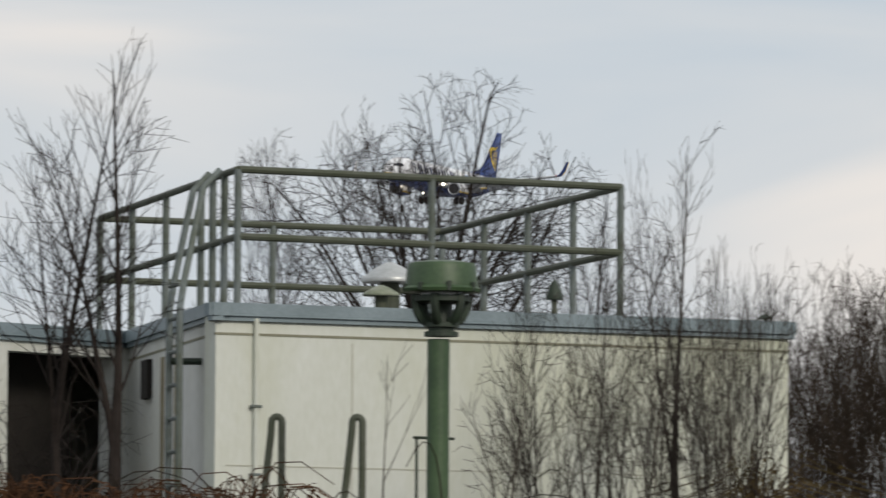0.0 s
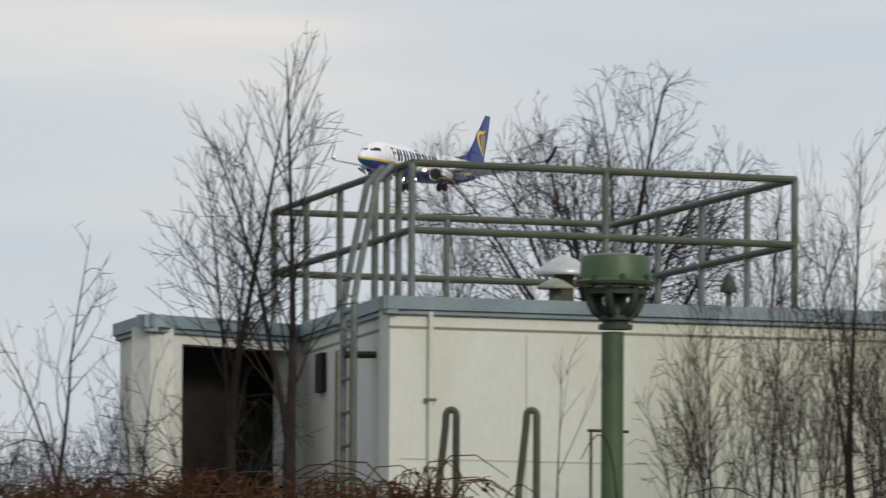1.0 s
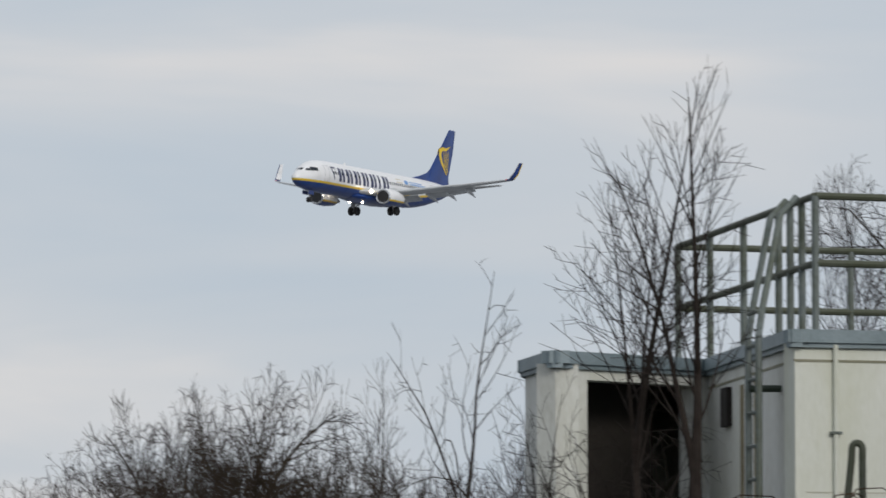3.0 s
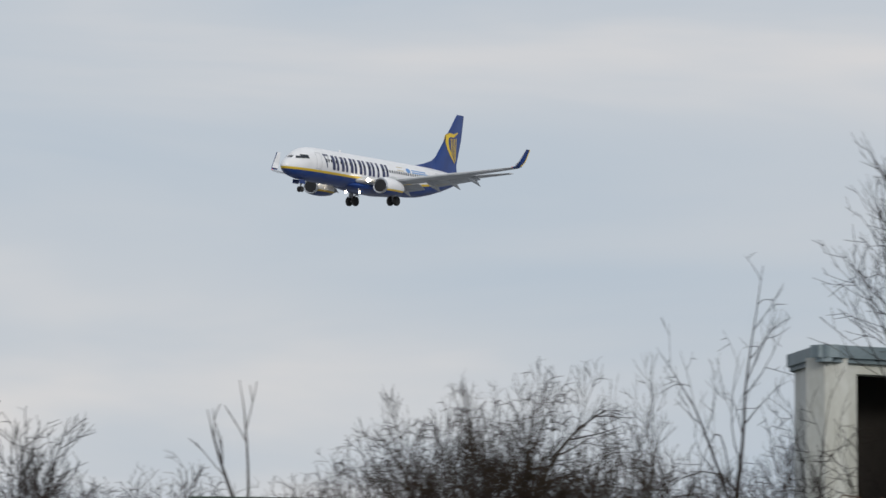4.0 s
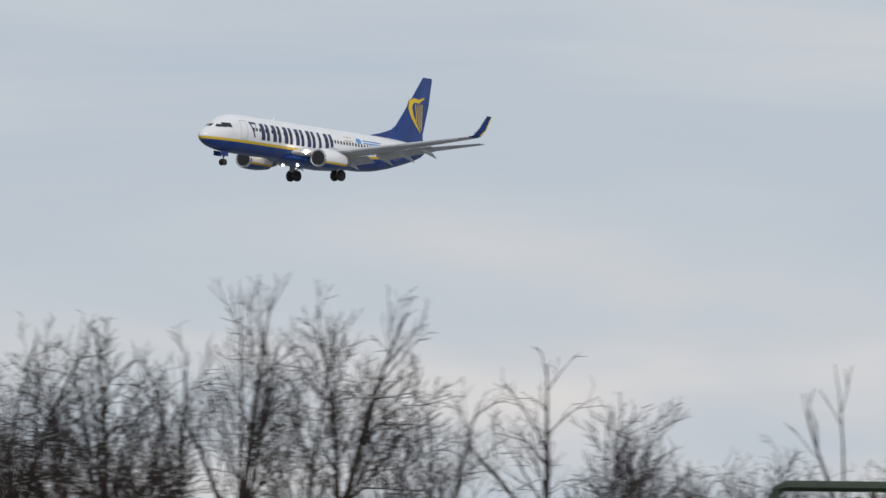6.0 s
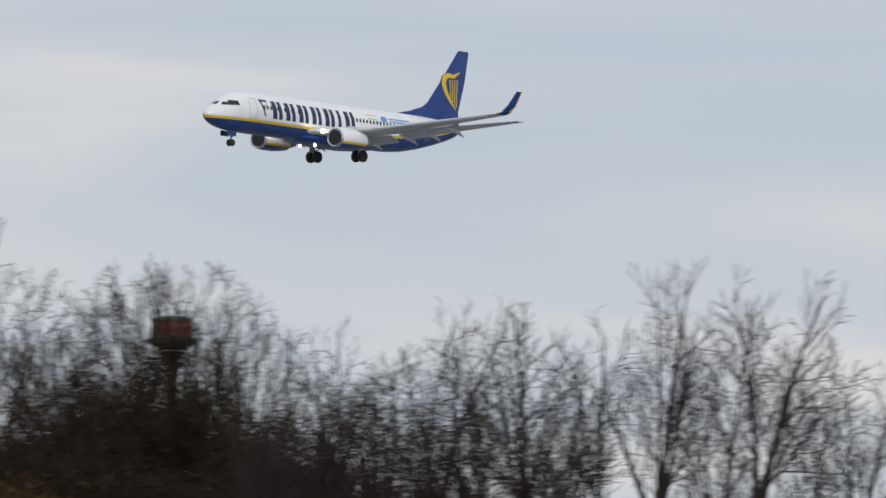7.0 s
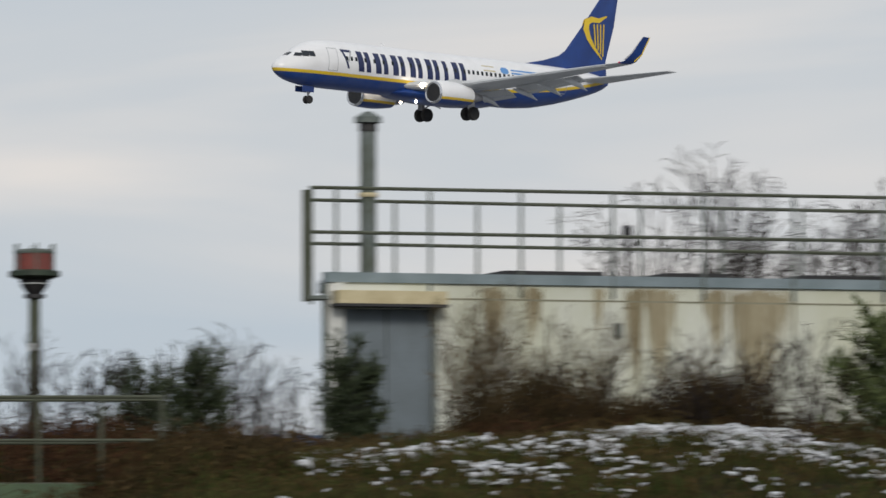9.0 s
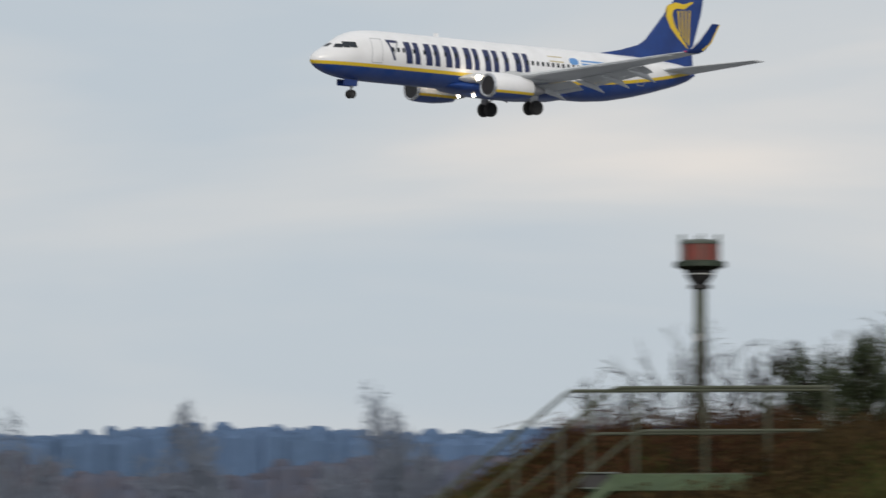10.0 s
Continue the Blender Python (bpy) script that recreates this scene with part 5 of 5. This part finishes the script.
        for y0, y1, x0, x1, z0, z1, c0, c1 in ((2.0, 5.3, 20.4, 21.2, -1.2, -0.9, 1.3, 1.1), (6.2, 12.4, 21.5, 22.6, -0.72, 0.2, 1.05, 0.8)):
            fl = part("flap", Shape().loft([foil(x0, s * y0, z0, c0, 0.12, twist=0.34), foil(x1, s * y1, z1, c1, 0.12, twist=0.34)]), "wingpale", w, smooth=True)
            part("aft_flap", Shape().loft([foil(x0 + c0 * 0.95, s * y0, z0 - c0 * 0.36, c0 * 0.3, 0.12, twist=0.6), foil(x1 + c1 * 0.95, s * y1, z1 - c1 * 0.36, c1 * 0.3, 0.12, twist=0.6)]), "wingpale", fl, smooth=True)
        for y, x, z in ((3.6, 19.4, -1.55), (7.2, 20.3, -1.0), (9.6, 20.8, -0.66), (12.0, 21.4, -0.22)):
            part("track_fairing", Shape().tube([(-x, s * y, z), (-x - 0.9, s * y, z - 0.12), (-x - 1.9, s * y, z - 0.34), (-x - 2.8, s * y, z - 0.72)], [0.06, 0.22, 0.2, 0.03], 10), "wingpale", w, smooth=True)
        # the outer wing sweeps a little farther aft and ends a little shorter
        for o in (w, *w.children_recursive):
            for q in o.data.vertices:
                out = max(0.0, abs(q.co.y) - 5.6)
                q.co.y, q.co.x = q.co.y - s * 0.04 * out, q.co.x - 0.045 * out
        # tailplane
        t = ((33.6, 0.55, 1.0, 3.9, 0.10), (38.1, 7.15, 1.95, 1.25, 0.09))
        part("tailplane", Shape().loft([foil(x, s * y, z, c, k) for x, y, z, c, k in t]), "wing", a, smooth=True)
        # engines, flattened below
        prof = ((13.55, 0.98, 0.84), (13.62, 1.04, 0.90), (13.9, 1.10, 0.96), (14.6, 1.14, 1.0), (15.6, 1.12, 1.0), (16.6, 0.98, 0.9), (17.5, 0.80, 0.76))
        yc, zc = s * 4.83, -1.86

        def ring(x, rw, rl, n=28):
            return [Vector((-x, yc + rw * math.sin(2 * math.pi * k / n), zc + (rl * 0.92 if math.cos(2 * math.pi * k / n) < 0 else rw) * math.cos(2 * math.pi * k / n))) for k in range(n)]

        e = part("engine", Shape().loft([ring(x, w2, l2) for x, w2, l2 in prof]), "nacelle", a, "white nacelle with a yellow stripe and navy belly", smooth=True)
        part("inlet_lip", Shape().loft([ring(13.52, 0.80, 0.72), ring(13.46, 0.90, 0.80), ring(13.50, 0.99, 0.87), ring(13.66, 1.05, 0.92)], False), "lip", e, smooth=True)
        part("inlet", Shape().loft([ring(13.53, 0.86, 0.77), ring(13.535, 0.3, 0.25)]), "dark", e)
        part("exhaust", Shape().loft([ring(17.3, 0.5, 0.5), ring(18.3, 0.42, 0.42), ring(19.0, 0.2, 0.2)]), "gear", e, smooth=True)
        part("pylon", Shape().loft([[Vector((-x, yc + dy, z)) for dy, z in ((-hw, z0), (hw, z0), (hw, z1), (-hw, z1))] for x, hw, z0, z1 in
                                    ((14.6, 0.05, -0.86, -0.78), (15.8, 0.2, -1.1, -0.5), (17.6, 0.2, -1.2, -0.65), (19.4, 0.05, -1.0, -0.9))]), "wing", e, smooth=True)
        # main gear: leg, brace, two wheels
        y = s * 2.86
        g = part("main_gear", Shape().tube([(-19.3, y * 0.95, -1.3), (-19.6, y, -3.05)], 0.13, 12).tube([(-19.5, y * 0.3, -1.7), (-19.58, y, -2.55)], 0.07, 8).tube([(-19.6, y - 0.5, -3.05), (-19.6, y + 0.5, -3.05)], 0.08, 10), "gear", a)
        part("gear_door", Shape().box((-19.5, y + s * 0.22, -2.1), (0.75, 0.04, 1.1), 0, 0.015), "wingpale", g)
        for dy in (-0.43, 0.43):
            wh = part("wheel", Shape().turned((0, 0, 0), [(0.34, -0.20), (0.50, -0.205), (0.555, -0.15), (0.57, 0), (0.555, 0.15), (0.50, 0.205), (0.34, 0.20)], 26, pose(-19.6, y + dy, -3.05, 90, 0, 0)), "tyre", g, "black aircraft tyre", smooth=True)
    # fin with its dorsal fairing and rudder line
    yv = Vector((0, 1, 0))

    def fin_ring(x, z, c, t):
        return [Vector((p.x, p.y, z)) for p in foil(x, 0, 0, c, t, up=yv)]

    f = part("fin", Shape().loft([fin_ring(31.4, 1.55, 6.5, 0.07), fin_ring(32.45, 2.9, 5.25, 0.085), fin_ring(34.95, 5.9, 3.55, 0.085), fin_ring(37.2, 8.8, 1.7, 0.08), fin_ring(37.35, 8.92, 1.4, 0.03)]), "navy", a, "tall navy tail fin with a yellow emblem", smooth=True)
    part("dorsal_fin", Shape().loft([[Vector((-x, dy, z)) for dy, z in ((-hw, 1.8), (hw, 1.8), (hw * 0.3, zt), (-hw * 0.3, zt))] for x, hw, zt in ((28.2, 0.03, 1.98), (30.4, 0.16, 2.42), (32.2, 0.22, 2.95), (33.2, 0.2, 3.6))]), "navy", f)

    def fin_y(x, z):
        k = (z - 2.9) / 6.0
        le, c = 32.45 + 4.75 * k, 5.25 - 3.55 * k
        q = min(max((x - le) / c, 0.01), 0.99)
        return 0.085 * c * (1.48 * math.sqrt(q) - 0.63 * q - 1.76 * q * q + 1.42 * q ** 3 - 0.51 * q ** 4) + 0.03

    def fin_stroke(pts, w, s):
        """A painted stroke on the fin through (x, z) points, w wide."""
        v, fc = [], []
        for i, (x, z) in enumerate(pts):
            b0, b1 = pts[max(i - 1, 0)], pts[min(i + 1, len(pts) - 1)]
            d = Vector((b1[0] - b0[0], b1[1] - b0[1])).normalized()
            ww = w[i] if isinstance(w, tuple) else w
            for k in (-0.5, 0.5):
                xx, zz = x - d.y * ww * k, z + d.x * ww * k
                v.append(Vector((-xx, s * fin_y(xx, zz), zz)))
        fc = [(2 * i, 2 * i + 1, 2 * i + 3, 2 * i + 2) for i in range(len(pts) - 1)]
        return Shape().add(v, fc)

    for s in (1, -1):
        em = part("emblem", fin_stroke([(37.2, 3.05), (36.2, 3.9), (35.45, 4.7), (35.1, 5.5), (35.25, 6.1), (35.75, 6.35), (36.6, 6.3), (37.55, 6.75)], (0.1, 0.32, 0.5, 0.62, 0.6, 0.5, 0.4, 0.12), s), "yellow", f, "plain curved yellow emblem")
        for x0, z0, x1, z1 in ((36.0, 5.95, 36.3, 4.1), (36.4, 5.98, 36.65, 3.8), (36.8, 6.0, 36.98, 3.5), (37.2, 6.05, 37.28, 3.3)):
            part("stroke", fin_stroke([(x0, z0), ((x0 + x1) / 2, (z0 + z1) / 2), (x1, z1)], 0.15, s), "yellow", em)
    # nose gear
    g = part("nose_gear", Shape().tube([(-4.0, 0, -1.8), (-4.0, 0, -3.05)], 0.08, 10).tube([(-4.7, 0, -1.9), (-4.05, 0, -2.6)], 0.05, 8).tube([(-4, -0.3, -3.05), (-4, 0.3, -3.05)], 0.05, 8), "gear", a)
    for dy in (-0.2, 0.2):
        part("wheel", Shape().turned((0, 0, 0), [(0.2, -0.1), (0.31, -0.1), (0.345, 0), (0.31, 0.1), (0.2, 0.1)], 20, pose(-4.0, dy, -3.05, 90, 0, 0)), "tyre", g, smooth=True)
        part("gear_door", Shape().box((-3.6, dy * 2.2, -2.2), (1.3, 0.03, 0.5), 0, 0.01), "navy", g)
    # lamps that shine ahead
    for x, y, z, r in ((14.2, 2.75, -1.08, 0.22), (14.2, -2.75, -1.08, 0.22), (15.2, 0.95, -2.36, 0.12), (15.2, -0.95, -2.36, 0.12)):
        part("landing_light", Shape().turned((0, 0, 0), [(r * 0.3, -0.1), (r * 0.9, -0.02), (r, 0.03), (r * 0.5, 0.09)], 14, pose(-x, y, z, 0, 90, 0)), "lamp", a)
    part("tail_bumper", Shape().box((-31.2, 0, -1.0), (0.8, 0.12, 0.25), 0, 0.03), "navy", a)
    part("antenna", Shape().box((-12.0, 0, 2.12), (0.45, 0.03, 0.3), 0, 0.01), "hull", a)
    return a


plane = airliner()


def motions():
    rows = []
    p0, v, acc = Vector((-142.344, 843.365, 70.788)), Vector((-26.6175, -61.458, -3.6976)), -0.1215
    h = Vector((v.x, v.y, 0)).normalized()
    for i in range(21):
        t = 0.5 * i
        u = t - 5.0
        p = p0 + v * u + h * (0.5 * acc * u * u)
        rows.append((t, pose(p.x, p.y, p.z, -2.1, -1.65, -115.84)))
    walk(plane, rows)


motions()
